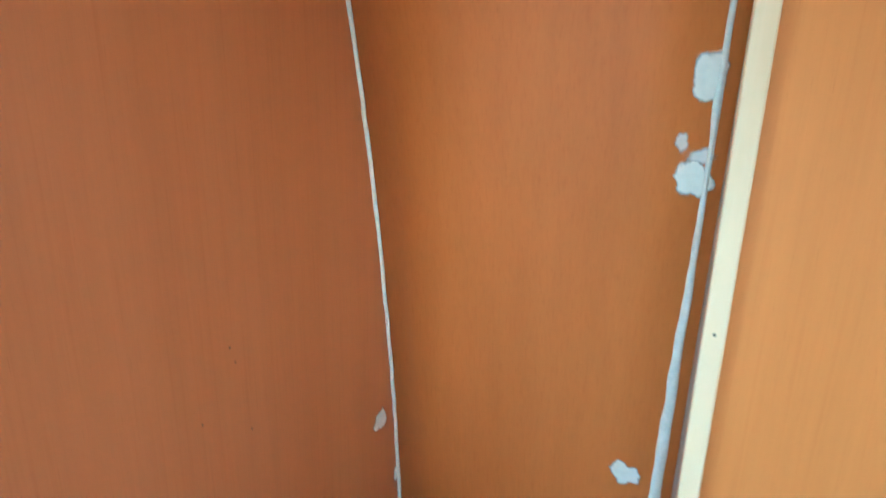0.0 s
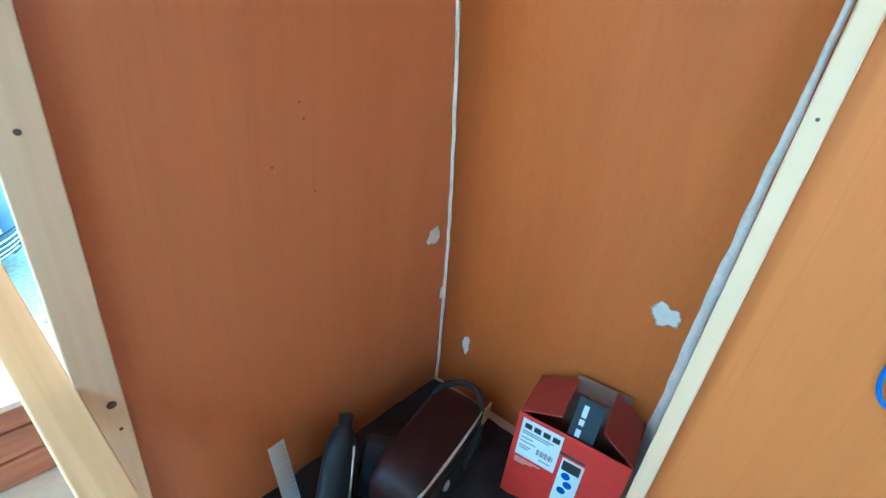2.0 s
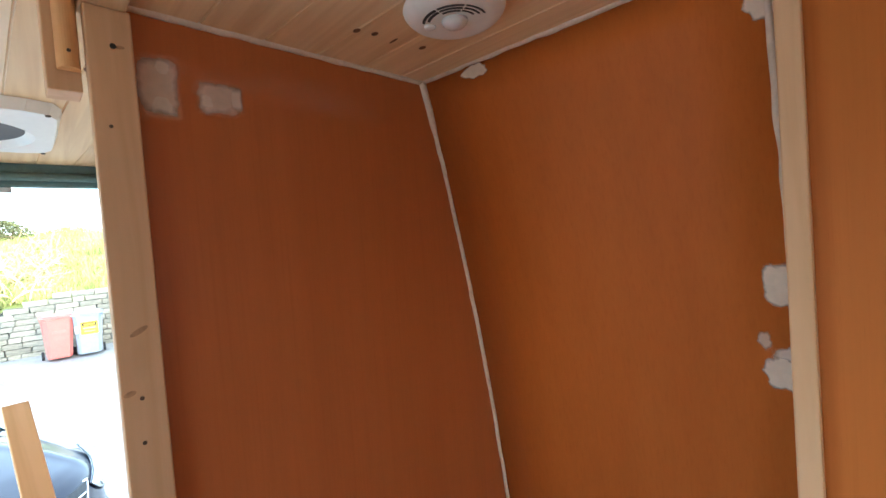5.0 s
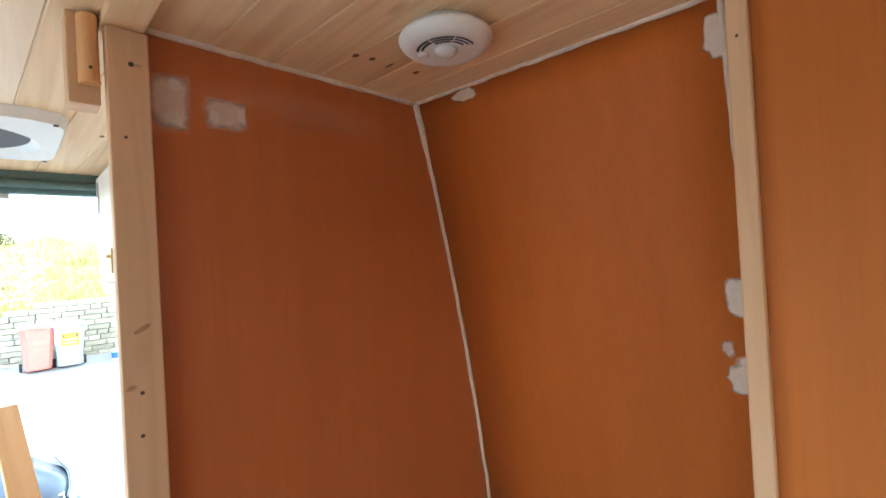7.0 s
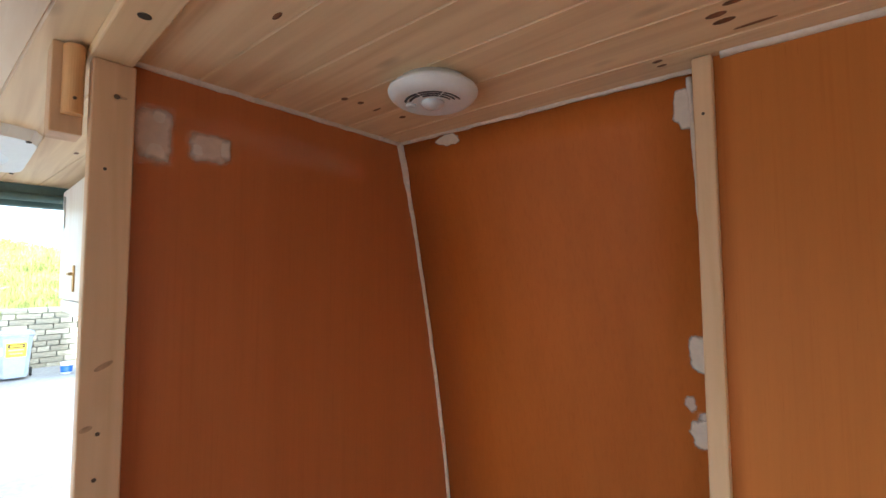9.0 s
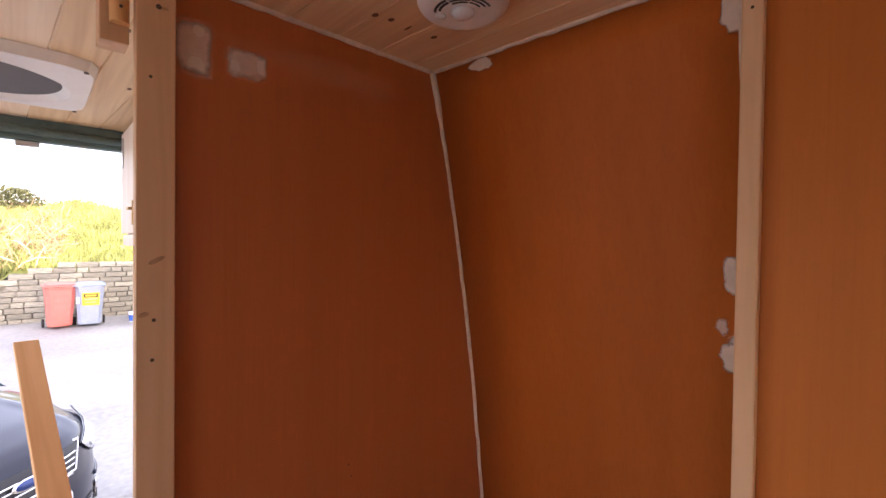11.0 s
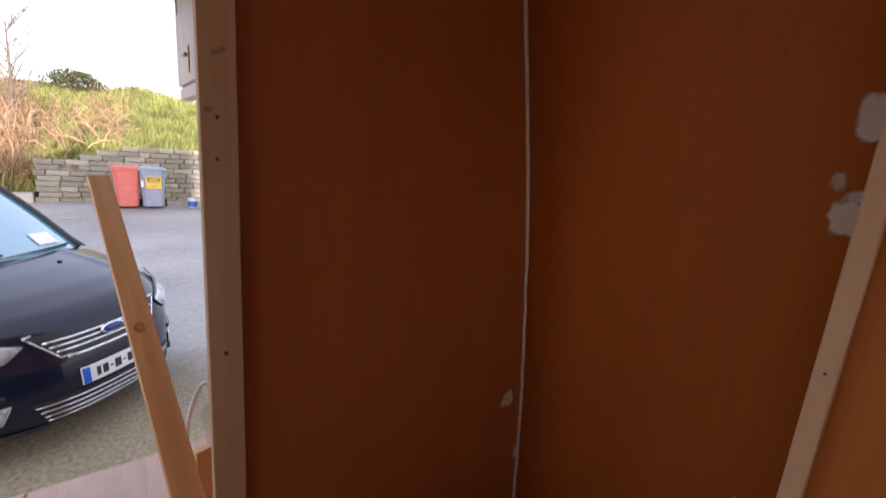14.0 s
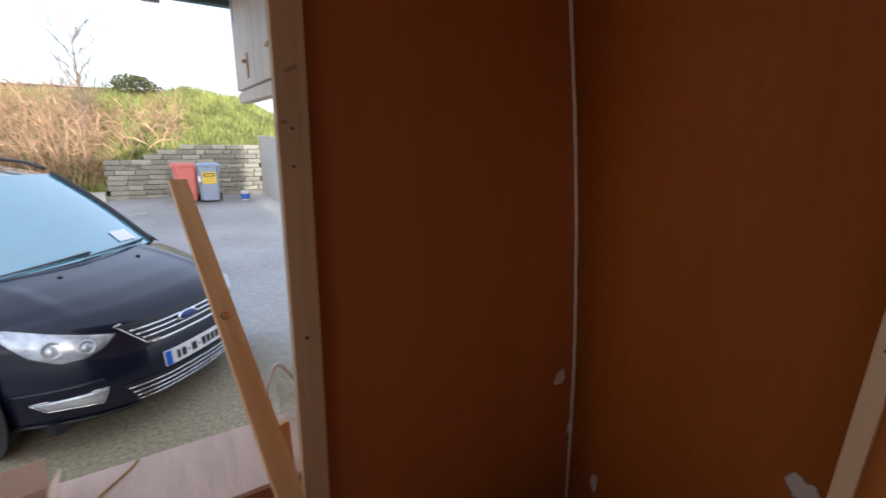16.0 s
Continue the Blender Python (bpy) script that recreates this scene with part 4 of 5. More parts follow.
bm = grid(lambda u, v: (-14.0 - 26 * u, -30 + 60 * v, hill_z(-14.0 - 26 * u, -30 + 60 * v)), 60, 150)
tagged(part("grass_bank", bm, M_GRASS, smooth=True), "sunlit grassy bank behind the wall", "hill", kind="structure")


def blades(name, count, spot, size, material, label, category, lean=0.5):
    """Loose blades or stalks as one mesh of bent slivers."""
    rnd = random.Random(name)
    verts, faces = [], []
    for _ in range(count):
        x, y = spot(rnd)
        z = hill_z(x, y) - 0.03
        h, w = rnd.uniform(*size[0]), rnd.uniform(*size[1])
        a = rnd.uniform(0, 6.283)
        dx, dy = math.cos(a) * h * lean * rnd.random(), math.sin(a) * h * lean * rnd.random()
        c, s = -math.sin(a + 0.8) * w, math.cos(a + 0.8) * w
        i = len(verts)
        verts += [(x - c, y - s, z), (x + c, y + s, z), (x + dx * 0.35 - c * 0.8, y + dy * 0.35 - s * 0.8, z + h * 0.6), (x + dx * 0.35 + c * 0.8, y + dy * 0.35 + s * 0.8, z + h * 0.6), (x + dx, y + dy, z + h * rnd.uniform(0.75, 1.0))]
        faces += [(i, i + 1, i + 3, i + 2), (i + 2, i + 3, i + 4)]
    me = bpy.data.meshes.new(name)
    me.from_pydata(verts, [], faces)
    me.materials.append(material)
    return tagged(new(name, me), label, category, kind="stuff")


blades("grass_tufts", 26000, lambda r: (-14.1 - 10.5 * r.random() ** 1.2, r.uniform(-3.0, 6.5)), ((0.14, 0.46), (0.008, 0.018)), M_BLADE, "long yellow-green grass on the bank", "grass", 0.9)
blades("far_grass", 2500, lambda r: (-14.5 - 10 * r.random(), r.uniform(-14, -2)), ((0.15, 0.5), (0.008, 0.016)), M_STALK, "dry grass on the bank", "grass", 0.8)


def brambles():
    rnd = random.Random(5)
    bm = bmesh.new()
    for _ in range(1750):
        x = -14.2 - 5.5 * rnd.random() ** 1.3
        y = rnd.uniform(-9.5, -2.0) if rnd.random() < 0.9 else rnd.uniform(-2.0, 0.0)
        z = hill_z(x, y) - 0.05
        h, a, b = rnd.uniform(0.5, 1.65) * (1.0 if y < -2.4 else 0.45), rnd.uniform(0, 6.283), rnd.uniform(0.3, 1.1)
        d = Vector((math.cos(a), math.sin(a), 0))
        pts = [Vector((x, y, z)), Vector((x, y, z + h * 0.55)) + d * b * 0.18, Vector((x, y, z + h * 0.92)) + d * b * 0.45, Vector((x, y, z + h * rnd.uniform(0.7, 1.1))) + d * b * 0.85]
        r0 = rnd.uniform(0.008, 0.026)
        tube(pts, [r0, r0 * 0.85, r0 * 0.65, r0 * 0.3], 3, bm)
        for k in range(2):
            q = pts[1 + k] + (pts[2] - pts[1]) * rnd.random()
            e = q + Vector((rnd.uniform(-0.3, 0.3), rnd.uniform(-0.3, 0.3), rnd.uniform(0.0, 0.35)))
            tube([q, (q + e) / 2 + Vector((0, 0, 0.04)), e], [r0 * 0.5, r0 * 0.4, r0 * 0.2], 3, bm)
    tagged(part("brambles", bm, M_STALK), "tangle of bare straw-coloured bramble stalks", "brambles", kind="stuff")


brambles()
M_FARWALL = mat("dark_hedge_wall", (0.16, 0.12, 0.085), 0.95, var=0.4, scale=1.5, bump=0.6, bscale=12)


def bare_tree(x, y, top, seed, label):
    rnd = random.Random(seed)
    t = thing("bare_tree", label, "tree", (x, y, hill_z(x, y) - 0.1))
    bm = bmesh.new()

    def limb(p, d, length, rad, depth):
        n = 5
        pts, rs = [p], [rad]
        for k in range(n):
            d = (d + Vector((rnd.uniform(-1, 1), rnd.uniform(-1, 1), rnd.uniform(-0.4, 0.8))) * 0.14).normalized()
            pts.append(pts[-1] + d * length / n)
            rs.append(rad * (1 - 0.75 * (k + 1) / n))
        tube(pts, rs, 6 if depth > 2 else 3, bm)
        if depth > 0:
            for k in range(rnd.randint(4, 6)):
                i = rnd.randint(1, n)
                side = Vector((rnd.uniform(-1, 1), rnd.uniform(-1, 1), rnd.uniform(0.2, 1.0))).normalized()
                limb(pts[i], (d * 0.55 + side).normalized(), length * rnd.uniform(0.38, 0.62), max(rs[i] * 0.6, 0.006), depth - 1)
    trunk_h = (top - hill_z(x, y)) * 0.55
    pts = curve_points([(0, 0, 0), (0.03, 0.03, trunk_h * 0.4), (0.0, 0.08, trunk_h * 0.8), (0.05, 0.12, trunk_h * 1.25), (0.05, 0.13, trunk_h * 1.8)], 14)
    part("trunk", tube(pts, [0.07 * (1 - 0.8 * i / 14) for i in range(15)], 8), M_BARK, t, smooth=True)
    for k in range(18):
        i = 4 + int(k * 0.58)
        a = k * 2.4
        limb(pts[min(i, 14)], Vector((math.cos(a), math.sin(a), rnd.uniform(0.6, 1.3))).normalized(), trunk_h * rnd.uniform(0.4, 0.7), 0.02, 2)
    part("crown", bm, M_BARK, t)


bare_tree(-17.0, -2.78, 4.1, 4, "slim leafless tree with fine branches on the bank")
bare_tree(-17.5, -5.6, 3.6, 9, "small leafless tree among the brambles")


def crest_bush():
    rnd = random.Random(12)
    b = thing("evergreen_bush", "dark evergreen bush on the bank's crest", "bush", (-24.0, -1.45, hill_z(-24, -1.45) - 0.1))
    bm = bmesh.new()
    for k in range(9):
        a = k * 0.7
        tube([(0, 0.1 * math.cos(a), 0), (0.2 * math.sin(a), 0.35 * math.cos(a), 0.4), (0.3 * math.sin(a), 0.7 * math.cos(a), 0.75)], [0.03, 0.02, 0.008], 5, bm)
    part("stems", bm, M_BARK, b)
    verts, faces = [], []
    for _ in range(2600):
        a, r, h = rnd.uniform(0, 6.283), rnd.random() ** 0.4, rnd.random()
        edge = (1 + 0.55 * noise.noise((math.cos(a) * 2, math.sin(a) * 2, h * 3))) * (1 - h ** 2.2) ** 0.5
        p = Vector((math.cos(a) * r * 0.9 * edge, math.sin(a) * r * 1.15 * edge, 0.05 + h * 1.1 * (0.9 + 0.2 * noise.noise((a, h, 2)))))
        u = Vector((rnd.uniform(-1, 1), rnd.uniform(-1, 1), rnd.uniform(-1, 1))).normalized() * 0.06
        v = u.cross(Vector((rnd.uniform(-1, 1), rnd.uniform(-1, 1), 1))).normalized() * 0.035
        i = len(verts)
        verts += [p - u, p + v, p + u, p - v]
        faces.append((i, i + 1, i + 2, i + 3))
    me = bpy.data.meshes.new("leaves")
    me.from_pydata(verts, [], faces)
    me.materials.append(M_BUSHLEAF)
    new("leaves", me).parent = b


crest_bush()


bm = grid(lambda u, v: (-25.6 - 0.3 * v, -40 + 40.5 * u, (1.5 if v == 0 else 3.12 + 0.06 * noise.noise((u * 60, 0, 3)) - 0.1 * u)), 80, 1)
bmesh.ops.solidify(bm, geom=bm.faces[:], thickness=0.3)
tagged(part("far_bank_wall", bm, M_FARWALL), "dark low wall along the bank's top", "wall", kind="structure")


def wheelie_bin(x, y, rz, body_mat, label, sticker):
    b = thing("wheelie_bin", label, "bin", (x, y, ground_z(x)), rz, "wheelie bins by the wall")
    bm = bmesh.new()
    rows = []
    for z, w, d in ((0.06, 0.21, 0.24), (0.10, 0.22, 0.25), (0.55, 0.25, 0.30), (0.92, 0.275, 0.345), (0.93, 0.29, 0.36), (0.97, 0.29, 0.36)):
        row = []
        for k in range(20):
            a = 2 * math.pi * k / 20
            c, s = math.cos(a), math.sin(a)
            q = (abs(c) ** 6 + abs(s) ** 6) ** (-1 / 6)
            row.append(bm.verts.new((d * c * q, w * s * q, z)))
        rows.append(row)
    for r, q in zip(rows, rows[1:]):
        for k in range(20):
            bm.faces.new((r[k], r[(k + 1) % 20], q[(k + 1) % 20], q[k]))
    bm.faces.new(rows[0][::-1])
    bm.faces.new(rows[-1])
    part("body", bm, body_mat, b)
    bm = bmesh.new()
    box(bm, -0.36, 0.375, -0.30, 0.30, 0.972, 1.0, 0.008)
    box(bm, -0.30, 0.33, -0.25, 0.25, 1.0, 1.035, 0.015)
    lid = part("lid", bm, body_mat, b)
    part("lid_grip", tube([(0.385, -0.12, 0.985), (0.40, 0.0, 0.985), (0.385, 0.12, 0.985)], 0.012, 8), body_mat, lid, smooth=True)
    part("handle", tube([(-0.39, -0.22, 0.97), (-0.39, 0.22, 0.97)], 0.014, 8), body_mat, b, smooth=True)
    for s in (-1, 1):
        part("wheel", lathe([(0.02, -0.022), (0.095, -0.022), (0.1, 0.0), (0.095, 0.022), (0.02, 0.022)], 24, m=pose(-0.22, 0.27 * s, 0.1, 90, 0, 0)), M_RUBBER, b, smooth=True)
    part("rib", boxed(0.23, 0.262, -0.16, 0.16, 0.10, 0.13, 0.005), body_mat, b)
    if sticker:
        m = Matrix.Translation((0.335, 0.02, 0.52)) @ pose(0, 0, 0, 0, 7, 0)
        st = part("sticker", boxed(-0.001, 0.001, -0.16, 0.16, 0.0, 0.30, m=m), M_YELLOW, b, "yellow sticker with black print")
        part("print", boxed(0.0012, 0.0022, -0.13, 0.13, 0.19, 0.275, m=m), M_INK, st)
        part("print", boxed(0.0023, 0.003, -0.10, 0.10, 0.215, 0.25, m=m), M_YELLOW, st)
        part("print", boxed(0.0012, 0.0022, -0.12, 0.12, 0.135, 0.16, m=m), M_INKGREY, st)
        part("print", boxed(0.0012, 0.0022, -0.10, 0.10, 0.06, 0.08, m=m), M_INKGREY, st)
        part("tag", boxed(0.30, 0.302, -0.245, -0.19, 0.56, 0.72, m=pose(0, 0, 0, 0, 0, 0)), M_PAPER, b, "small white tag")
    else:
        part("panel", boxed(0.318, 0.322, -0.12, 0.12, 0.62, 0.70, m=pose(0, 0, 0, 0, 0, 0)), body_mat, b)
    return b


wheelie_bin(-12.6, -0.36, 3, M_BINRED, "faded red plastic wheelie bin by the block wall", False)
wheelie_bin(-12.55, 0.19, -4, M_BINGREY, "blue-grey wheelie bin with a yellow sticker", True)

tub = thing("paint_tub", "white plastic tub with a blue band on the concrete", "tub", (-12.4, 1.05, ground_z(-12.4)))
part("body", lathe([(0.095, 0.0), (0.10, 0.005), (0.115, 0.24), (0.12, 0.245), (0.12, 0.265), (0.11, 0.265)], 28), M_BUCKET, tub, smooth=True)
part("band", lathe([(0.103, 0.045), (0.1135, 0.19), (0.1145, 0.19), (0.104, 0.045)], 28, close=False), M_BLUE, tub, "blue printed band", smooth=True)
part("handle", tube(curve_points([(0, -0.118, 0.24), (0.06, -0.09, 0.17), (0.105, 0, 0.13), (0.06, 0.09, 0.17), (0, 0.118, 0.24)], 16), 0.004, 6), M_STEEL, tub, smooth=True)

kerb = tagged(part("kerb_block", boxed(-13.75, -13.45, -2.75, -2.18, ground_z(-13.6) - 0.02, ground_z(-13.6) + 0.22, 0.012), M_RENDERWALL), "pale concrete kerb block at the wall's end", "kerb")


# ---- the car ----
def build_car():
    car = thing("parked_car", "black people carrier parked nose towards the van", "car", (-2.712, -0.781, GROUND), 41.35)
    prof = [(-0.16, 0.19), (-0.05, 0.22), (-0.012, 0.31), (0, 0.42), (-0.006, 0.52), (-0.02, 0.60), (-0.045, 0.68), (-0.075, 0.77), (-0.12, 0.84), (-0.22, 0.895), (-0.45, 0.955), (-0.75, 1.005), (-1.0, 1.035), (-1.12, 1.045)]
    arc = [0.0]
    for a, b in zip(prof, prof[1:]):
        arc.append(arc[-1] + math.dist(a, b))

    def prof_at(v):
        s = v * arc[-1]
        return float(np.interp(s, arc, [p[0] for p in prof])), float(np.interp(s, arc, [p[1] for p in prof]))

    def setback(lat):
        return 0.60 * (abs(lat) / 0.93) ** 2.8

    def front_x(lat, z):
        return float(np.interp(z, [p[1] for p in prof], [p[0] for p in prof])) - setback(lat)

    def skin(u, v):
        w = 2 * u - 1
        lat = 0.93 * w
        x, z = prof_at(v)
        k = max(0.0, min(1.0, 1 - (-x - 0.12) / 1.0))
        crown = max(0.0, min(1.0, (z - 0.80) / 0.12))
        crease = 0.012 * math.exp(-((abs(w) - 0.62) / 0.05) ** 2) * crown
        return (x - setback(lat) * (k * 0.92 + 0.08), lat * (1 - 0.02 * crown), z - crown * (0.03 * w * w + 0.085 * abs(w) ** 6) + crease)
    part("body_front", grid(skin, 56, 44), M_CARPAINT, car, smooth=True)

    def side(sgn):
        def fn(u, v):
            x = -0.55 - u * 4.15
            top = float(np.interp(-x, [0.55, 0.8, 1.1, 1.35], [0.58, 0.72, 0.84, 0.95]))
            z = 0.20 + v * (top - 0.20)
            tuck = 0.05 * max(0, (0.4 - v)) ** 1.5 + 0.035 * v ** 3
            end = max(0, u - 0.93) / 0.07
            return (x, sgn * (0.935 - tuck - 0.08 * end * end), z + 0.03 * u)
        return grid(fn, 24, 12)
    for sgn in (-1, 1):
        part("side_panel", side(sgn), M_CARPAINT, car, smooth=True)
    part("tail", grid(lambda u, v: (-4.70 - 0.06 * math.sin(v * 3.14) + 0.12 * (2 * u - 1) ** 2 * 0.3, (2 * u - 1) * 0.855, 0.2 + v * 1.46), 10, 10), M_CARPAINT, car, smooth=True)

    def screen(u, v):
        w = 2 * u - 1
        bx, bz = -1.04 - 0.22 * w * w, 1.045 - 0.05 * w * w
        tx, tz = -2.02 - 0.12 * w * w, 1.66 - 0.03 * w * w
        e = v + 0.06 * math.sin(v * math.pi)
        return (bx + (tx - bx) * v, w * (0.80 + (0.60 - 0.80) * v), bz + (tz - bz) * e)
    part("windscreen", grid(screen, 28, 18), M_SKYGLASS, car, "glossy windscreen with the sky's reflection put into its colour", smooth=True)
    part("roof", grid(lambda u, v: (-2.02 - 0.12 * (2 * u - 1) ** 2 - v * 2.55, (2 * u - 1) * (0.60 + 0.06 * math.sin(v * 3.14)), 1.66 - 0.03 * (2 * u - 1) ** 2 + 0.06 * math.sin(v * 2.6)), 20, 14), M_CARPAINT, car, smooth=True)
    for sgn in (-1, 1):
        part("side_window", grid(lambda u, v: (-1.26 - (0.88 * v) - u * (3.38 - 1.3 * v * 0.6), sgn * (0.885 - 0.275 * v), 0.985 + 0.64 * v), 16, 8), M_SKYGLASS, car, smooth=True)
        part("pillar", tube([Vector(screen(0.5 + 0.5 * sgn, k / 10)) + Vector((0.0, 0.012 * sgn, 0.004)) for k in range(11)], 0.026, 8), M_BLACK, car, smooth=True)
        part("roof_rail", tube(curve_points([(-2.2, 0.60 * sgn, 1.68), (-2.6, 0.62 * sgn, 1.735), (-3.6, 0.63 * sgn, 1.75), (-4.3, 0.60 * sgn, 1.70)], 14), 0.016, 8), M_BLACK, car, smooth=True)

    def on_front(lat, z, out=0.0):
        return Vector((front_x(lat, z) + out, lat, z))

    def plate_mesh(corners, out, nu=10, nv=6):
        """Patch on the car's front between four (lat, z) corners."""
        a, b, c, d = corners

        def fn(u, v):
            lat = (a[0] * (1 - u) + b[0] * u) * (1 - v) + (d[0] * (1 - u) + c[0] * u) * v
            z = (a[1] * (1 - u) + b[1] * u) * (1 - v) + (d[1] * (1 - u) + c[1] * u) * v
            return on_front(lat, z, out)
        return slab(fn, nu, nv, (-0.012, 0, 0))

    def rim(points, out, rad, n=24):
        pts = [on_front(la, z, out) for la, z in points]
        line = []
        for a, b in zip(pts, pts[1:] + pts[:1]):
            line += [a.lerp(b, k / 6) for k in range(6)]
        return tube(line + [line[0]], rad, 6)

    # upper grille
    g = part("grille", plate_mesh([(-0.33, 0.655), (0.33, 0.655), (0.44, 0.80), (-0.44, 0.80)], 0.006, 16, 6), M_BLACK, car, "chrome-barred front grille")
    part("surround", rim([(-0.33, 0.65), (0.33, 0.65), (0.455, 0.805), (-0.455, 0.805)], 0.012, 0.0075), M_CHROME, g, smooth=True)
    part("trim_bar", tube([on_front(-0.30 + 0.06 * k, 0.643, 0.012) for k in range(11)], 0.010, 6), M_CHROME, g, smooth=True)
    for k in range(3):
        z = 0.69 + 0.033 * k
        h = 0.345 + 0.025 * k
        part("bar", tube([on_front(-h + 2 * h * i / 16, z, 0.014) for i in range(17)], 0.0075, 6), M_CHROME, g, smooth=True)
    badge = part("badge", lathe([(0.075, -0.004), (0.075, 0.008), (0.068, 0.012)], 28, m=Matrix.Translation(on_front(0, 0.735, 0.022)) @ pose(0, 0, 0, 0, 80, 0) @ Matrix.Diagonal((0.46, 1.15, 1, 1))), M_CHROME, car, "oval blue badge with a chrome ring", smooth=True)
    part("badge_face", lathe([(0.063, 0.0), (0.062, 0.0155), (0.0005, 0.0165)], 28, m=Matrix.Translation(on_front(0, 0.735, 0.022)) @ pose(0, 0, 0, 0, 80, 0) @ Matrix.Diagonal((0.44, 1.15, 1, 1))), M_BADGE, badge, smooth=True)
    # plate with plain bars
    pl = part("number_plate", plate_mesh([(-0.26, 0.435), (0.26, 0.435), (0.26, 0.545), (-0.26, 0.545)], 0.022, 12, 2), M_PAPER, car, "white registration plate")
    part("plate_band", plate_mesh([(-0.258, 0.438), (-0.215, 0.438), (-0.215, 0.542), (-0.258, 0.542)], 0.0245, 2, 2), M_BLUEBAND, pl)
    for k, (a, b) in enumerate(((-0.175, -0.15), (-0.135, -0.10), (-0.085, -0.065), (-0.05, -0.005), (0.01, 0.03), (0.045, 0.08), (0.09, 0.125), (0.135, 0.17), (0.18, 0.215))):
        lo, hi = (0.485, 0.495) if k in (2, 4) else (0.46, 0.52)
        part("plate_bar", plate_mesh([(a, lo), (b, lo), (b, hi), (a, hi)], 0.0245, 1, 1), M_INK, pl)
    # lower intake
    lg = part("lower_grille", plate_mesh([(-0.42, 0.245), (0.42, 0.245), (0.50, 0.405), (-0.50, 0.405)], 0.008, 18, 6), M_BLACK, car, "lower grille with chrome strips")
    for k in range(4):
        z, h = 0.262 + 0.037 * k, 0.425 + 0.02 * k
        part("bar", tube([on_front(-h + 2 * h * i / 18, z, 0.014) for i in range(19)], 0.005, 6), M_CHROME, lg, smooth=True)
    for sgn in (-1, 1):
        def almond(u, v):
            low = float(np.interp(u, [0, 0.18, 0.42, 0.66, 0.88, 1], [0.762, 0.697, 0.645, 0.638, 0.70, 0.80]))
            top = float(np.interp(u, [0, 0.33, 0.65, 0.9, 1], [0.770, 0.803, 0.845, 0.882, 0.872]))
            return on_front((0.465 + 0.385 * u) * sgn, low + (top - low) * v, 0.012 + 0.022 * math.sin(3.14159 * v) * math.sin(3.14159 * u))
        hl = part("headlight", slab(almond, 24, 12, (-0.012, 0, 0)), M_LAMP, car, "clear headlight with chrome reflectors", smooth=True)
        edge = [almond(k / 16, 0) for k in range(17)] + [almond(1 - k / 16, 1) for k in range(17)]
        part("surround", tube([p + Vector((0.002, 0, 0)) for p in edge + edge[:1]], 0.004, 6), M_BLACK, hl, smooth=True)
        for la, z, r in ((0.605, 0.725, 0.05), (0.725, 0.735, 0.062)):
            m = Matrix.Translation(on_front(la * sgn, z, 0.024)) @ pose(0, 0, 0, 0, 75, 35 * sgn)
            part("lamp_ring", lathe([(r, 0.0), (r, 0.012), (r * 0.8, 0.014), (r * 0.55, 0.002)], 24, m=m, close=False), M_LAMP, hl, smooth=True)
            part("lamp_lens", lathe([(r * 0.6, 0.003), (r * 0.45, 0.012), (0.001, 0.015)], 20, m=m), M_LAMP, hl, smooth=True)
        fg = part("fog_light", plate_mesh([(0.60 * sgn, 0.33), (0.79 * sgn, 0.34), (0.835 * sgn, 0.395), (0.575 * sgn, 0.425)], 0.012, 8, 4), M_LAMP, car, "clear fog light in the bumper", smooth=True)
        part("surround", rim([(0.60 * sgn, 0.325), (0.795 * sgn, 0.335), (0.845 * sgn, 0.40), (0.57 * sgn, 0.43)], 0.014, 0.004), M_CHROME, fg, smooth=True)
        part("bumper_strip", tube([on_front((0.58 + 0.032 * i) * sgn, 0.49 - 0.003 * i, 0.006) for i in range(11)], 0.013, 6), M_CARPAINT, car, smooth=True)
        part("bumper_lip", tube([on_front((0.40 + 0.05 * i) * sgn, 0.215 + 0.002 * i, 0.012) for i in range(11)], 0.012, 6), M_BLACK, car, smooth=True)
    for sgn in (-1, 1):
        for wx in (-0.93, -3.85):
            part("wheel_arch", lathe([(0.41, 0), (0.41, 0.006), (0.0005, 0.006)], 40, m=pose(wx, 0.934 * sgn, 0.34, -90 * sgn, 0, 0)), M_BLACK, car)
            wh = new("wheel")
            wh.parent = car
            wh.matrix_local = pose(wx, 0.87 * sgn, 0.335, -90 * sgn, 0, 0)
            part("tyre", lathe([(0.22, -0.10), (0.315, -0.10), (0.333, -0.07), (0.335, 0.0), (0.333, 0.07), (0.315, 0.10), (0.22, 0.105), (0.215, 0.09)], 48, close=False), M_RUBBER, wh, smooth=True)
            bm = lathe([(0.222, 0.10), (0.215, 0.085), (0.20, 0.06), (0.0005, 0.065)], 40, close=False)
            for k in range(7):
                box(bm, 0.03, 0.205, -0.02, 0.02, 0.062, 0.09, 0.004, m=pose(0, 0, 0, 0, 0, k * 360 / 7))
            part("rim", bm, M_STEEL, wh)
    # wipers, washer jets, paper behind the screen
    for y0, y1 in ((0.70, 0.02), (0.10, -0.66)):
        pts = []
        for k in range(13):
            y = y0 + (y1 - y0) * k / 12
            u = (y / 0.79 + 1) / 2
            pts.append(Vector(screen(u, 0.012 + 0.03 * (1 - k / 12))) + Vector((0.012, 0, 0.012)))
        part("wiper", tube(pts, [0.011 - 0.0005 * k for k in range(13)], 6), M_BLACK, car, smooth=True)
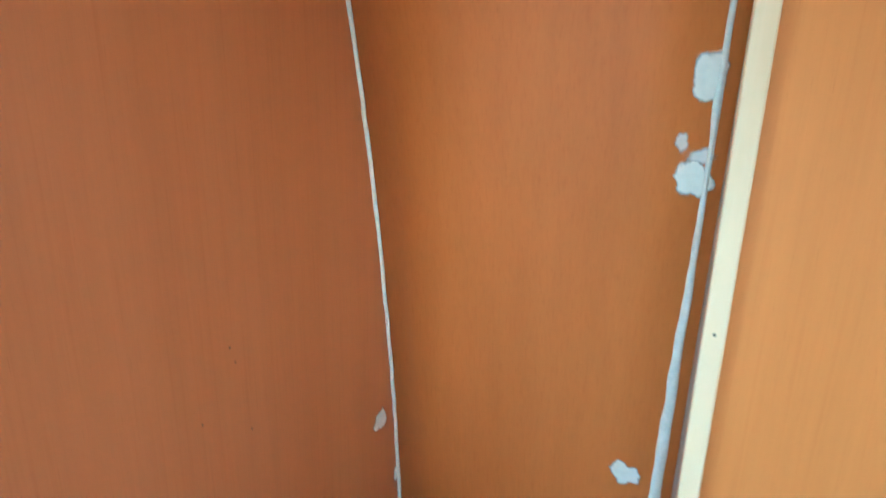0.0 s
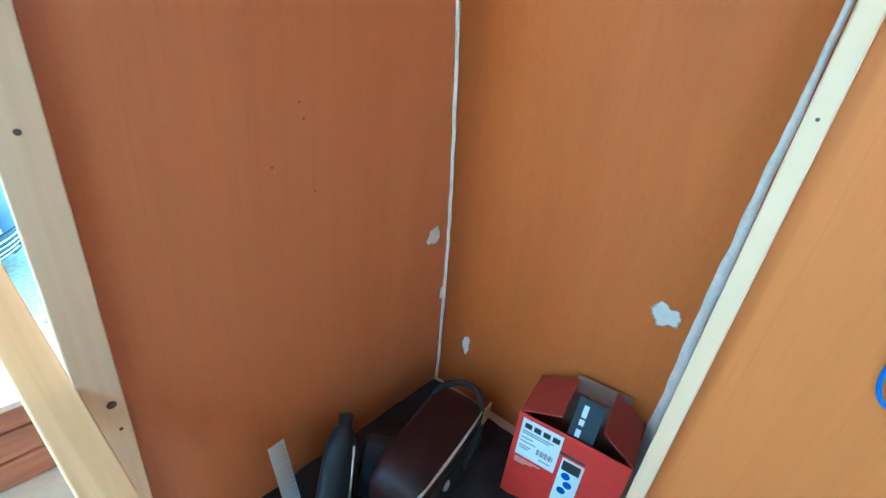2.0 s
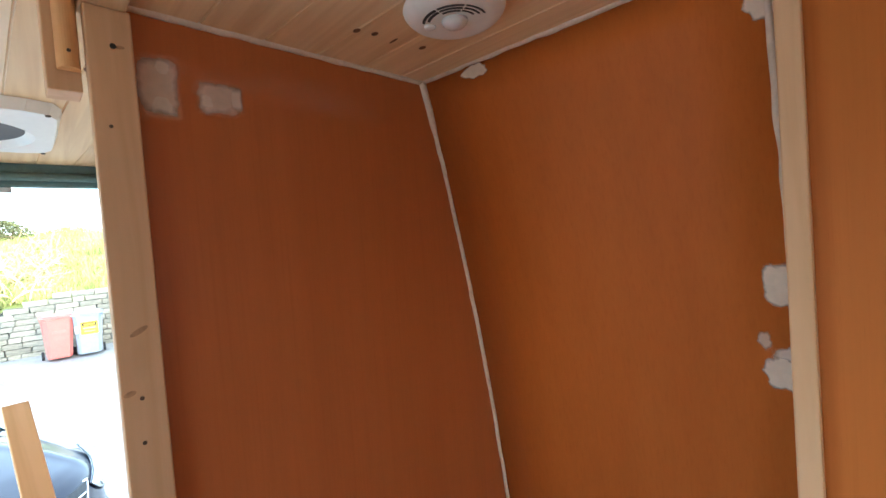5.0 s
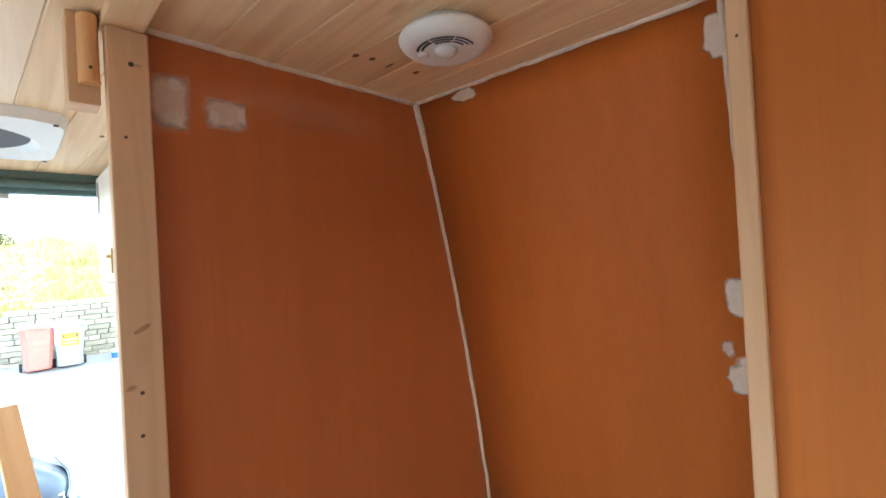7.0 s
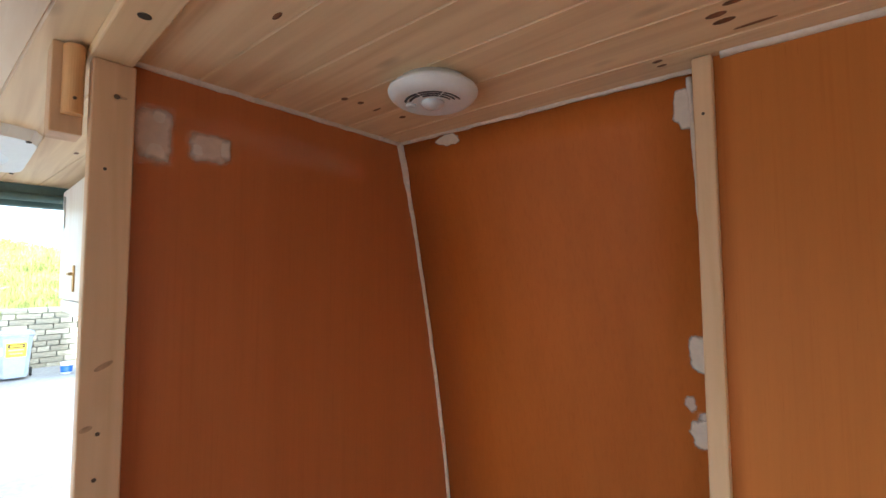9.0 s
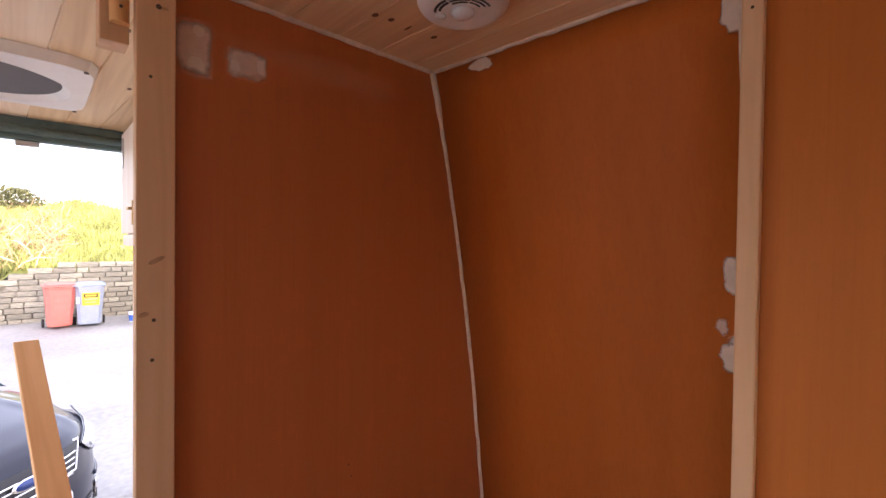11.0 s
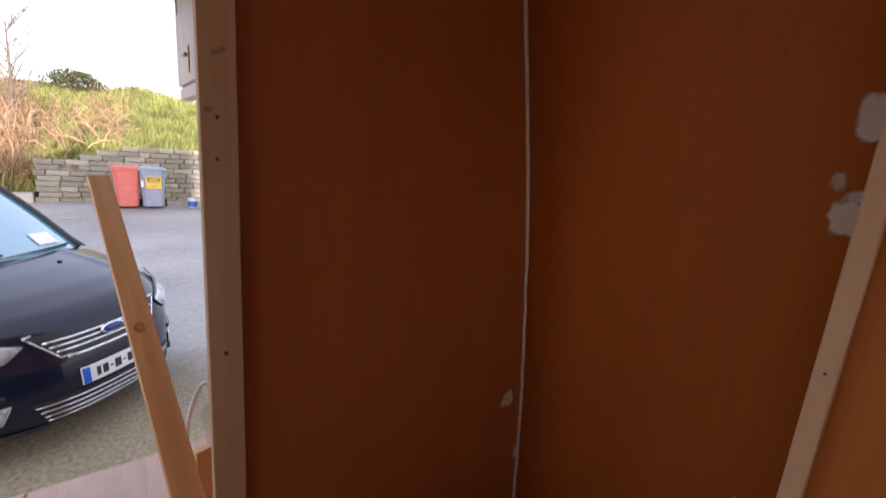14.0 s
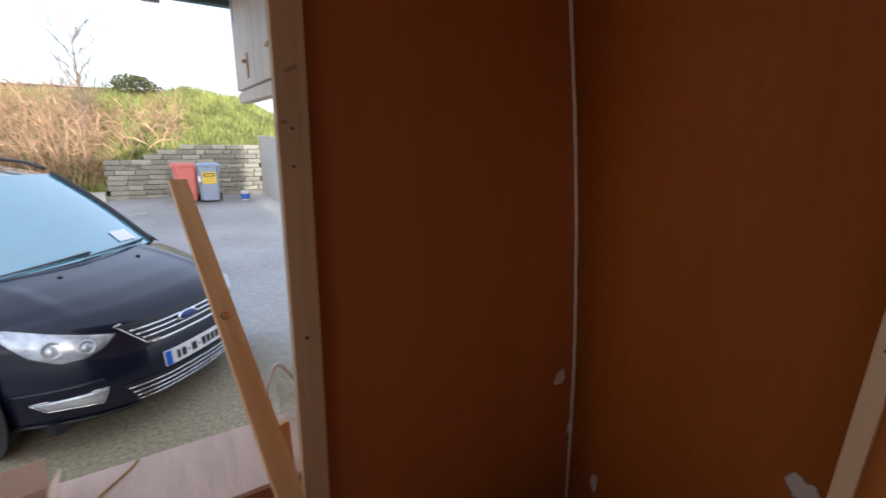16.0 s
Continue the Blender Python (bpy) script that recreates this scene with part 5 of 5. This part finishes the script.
    for y in (-0.28, 0.33):
        part("washer_jet", lathe([(0.018, 0.0), (0.014, 0.012), (0.001, 0.016)], 12, m=pose(-0.86, y, 1.012)), M_BLACK, car, smooth=True)
    bm = slab(lambda u, v: Vector(screen(0.775 + 0.13 * u, 0.075 + 0.11 * v)) + Vector((0.006, 0, 0.006)), 4, 4, (0.001, 0, 0.001))
    part("parking_paper", bm, M_PAPER, car, "white paper on the windscreen")
    part("underside", boxed(-4.5, -0.35, -0.80, 0.80, 0.17, 0.24), M_BLACK, car)


M_BADGE = mat("badge_blue", (0.03, 0.06, 0.22), 0.2, var=0.1)
M_BLUEBAND = mat("plate_blue", (0.01, 0.12, 0.62), 0.4, var=0.05)
build_car()

# ---- wall, fence: pieces last ----
wall = thing("block_wall", "dry-stacked concrete block wall with a stepped top", "wall", (-13.75, 0, 0), 0, kind="structure")
random.seed(8)
WALL_TOP = [(-2.1, 0.46), (-1.25, 0.66), (-0.75, 0.74), (-0.2, 0.85), (0.1, 0.95), (0.22, 1.04), (0.42, 0.93), (1.0, 0.90)]
meshes = []
for k in range(6):
    bm = bmesh.new()
    box(bm, -0.11, 0.11, -0.5, 0.5, -0.5, 0.5, 0.0)
    for v in bm.verts:
        v.co += Vector((random.uniform(-0.008, 0.008), random.uniform(-0.012, 0.012), random.uniform(-0.035, 0.035)))
    me = bpy.data.meshes.new("block")
    bm.to_mesh(me)
    bm.free()
    me.materials.append(M_BLOCKVAR)
    meshes.append(me)
base = ground_z(-13.7) - 0.03
course = 0.136
for r in range(13):
    z = base + course * (r + 0.5)
    y = -2.12 + random.uniform(-0.06, 0.04)
    while y < 1.7:
        w = random.choice((0.24, 0.36, 0.46, 0.46, 0.46))
        top = [t for a, t in WALL_TOP if a <= max(y, -2.1) + w * 0.5][-1]
        if z + course * 0.5 <= top + 0.03:
            if random.random() > 0.025 or y > -0.9:
                ob = new("block", random.choice(meshes))
                ob.parent = wall
                ob.matrix_local = pose(random.uniform(-0.012, 0.012), y + w / 2, z, random.uniform(-0.7, 0.7), 0, random.uniform(-0.8, 0.8)) @ Matrix.Diagonal((1, w - 0.022, course - 0.015, 1))
        y += w
tagged(part("wall_core", boxed(-13.98, -13.80, -2.05, 1.66, base, 0.40), M_BLOCK), "earth-filled core behind the block wall", "wall", kind="structure")

fence = thing("board_fence", "weathered pale board fence at the yard's edge", "fence", (-13.6, 1.76, ground_z(-13.5)), 1)
bm = boxed(-0.012, 0.012, 0.0, 0.146, 0.0, 1.75, 0.003)
me = bpy.data.meshes.new("board")
bm.to_mesh(me)
bm.free()
me.materials.append(M_RENDERWALL)
for k in range(26):
    ob = new("board", me)
    ob.parent = fence
    ob.matrix_local = pose(0.15 * k, 0.0, 0.0 + random.uniform(-0.01, 0.01), 0, 0, -90)
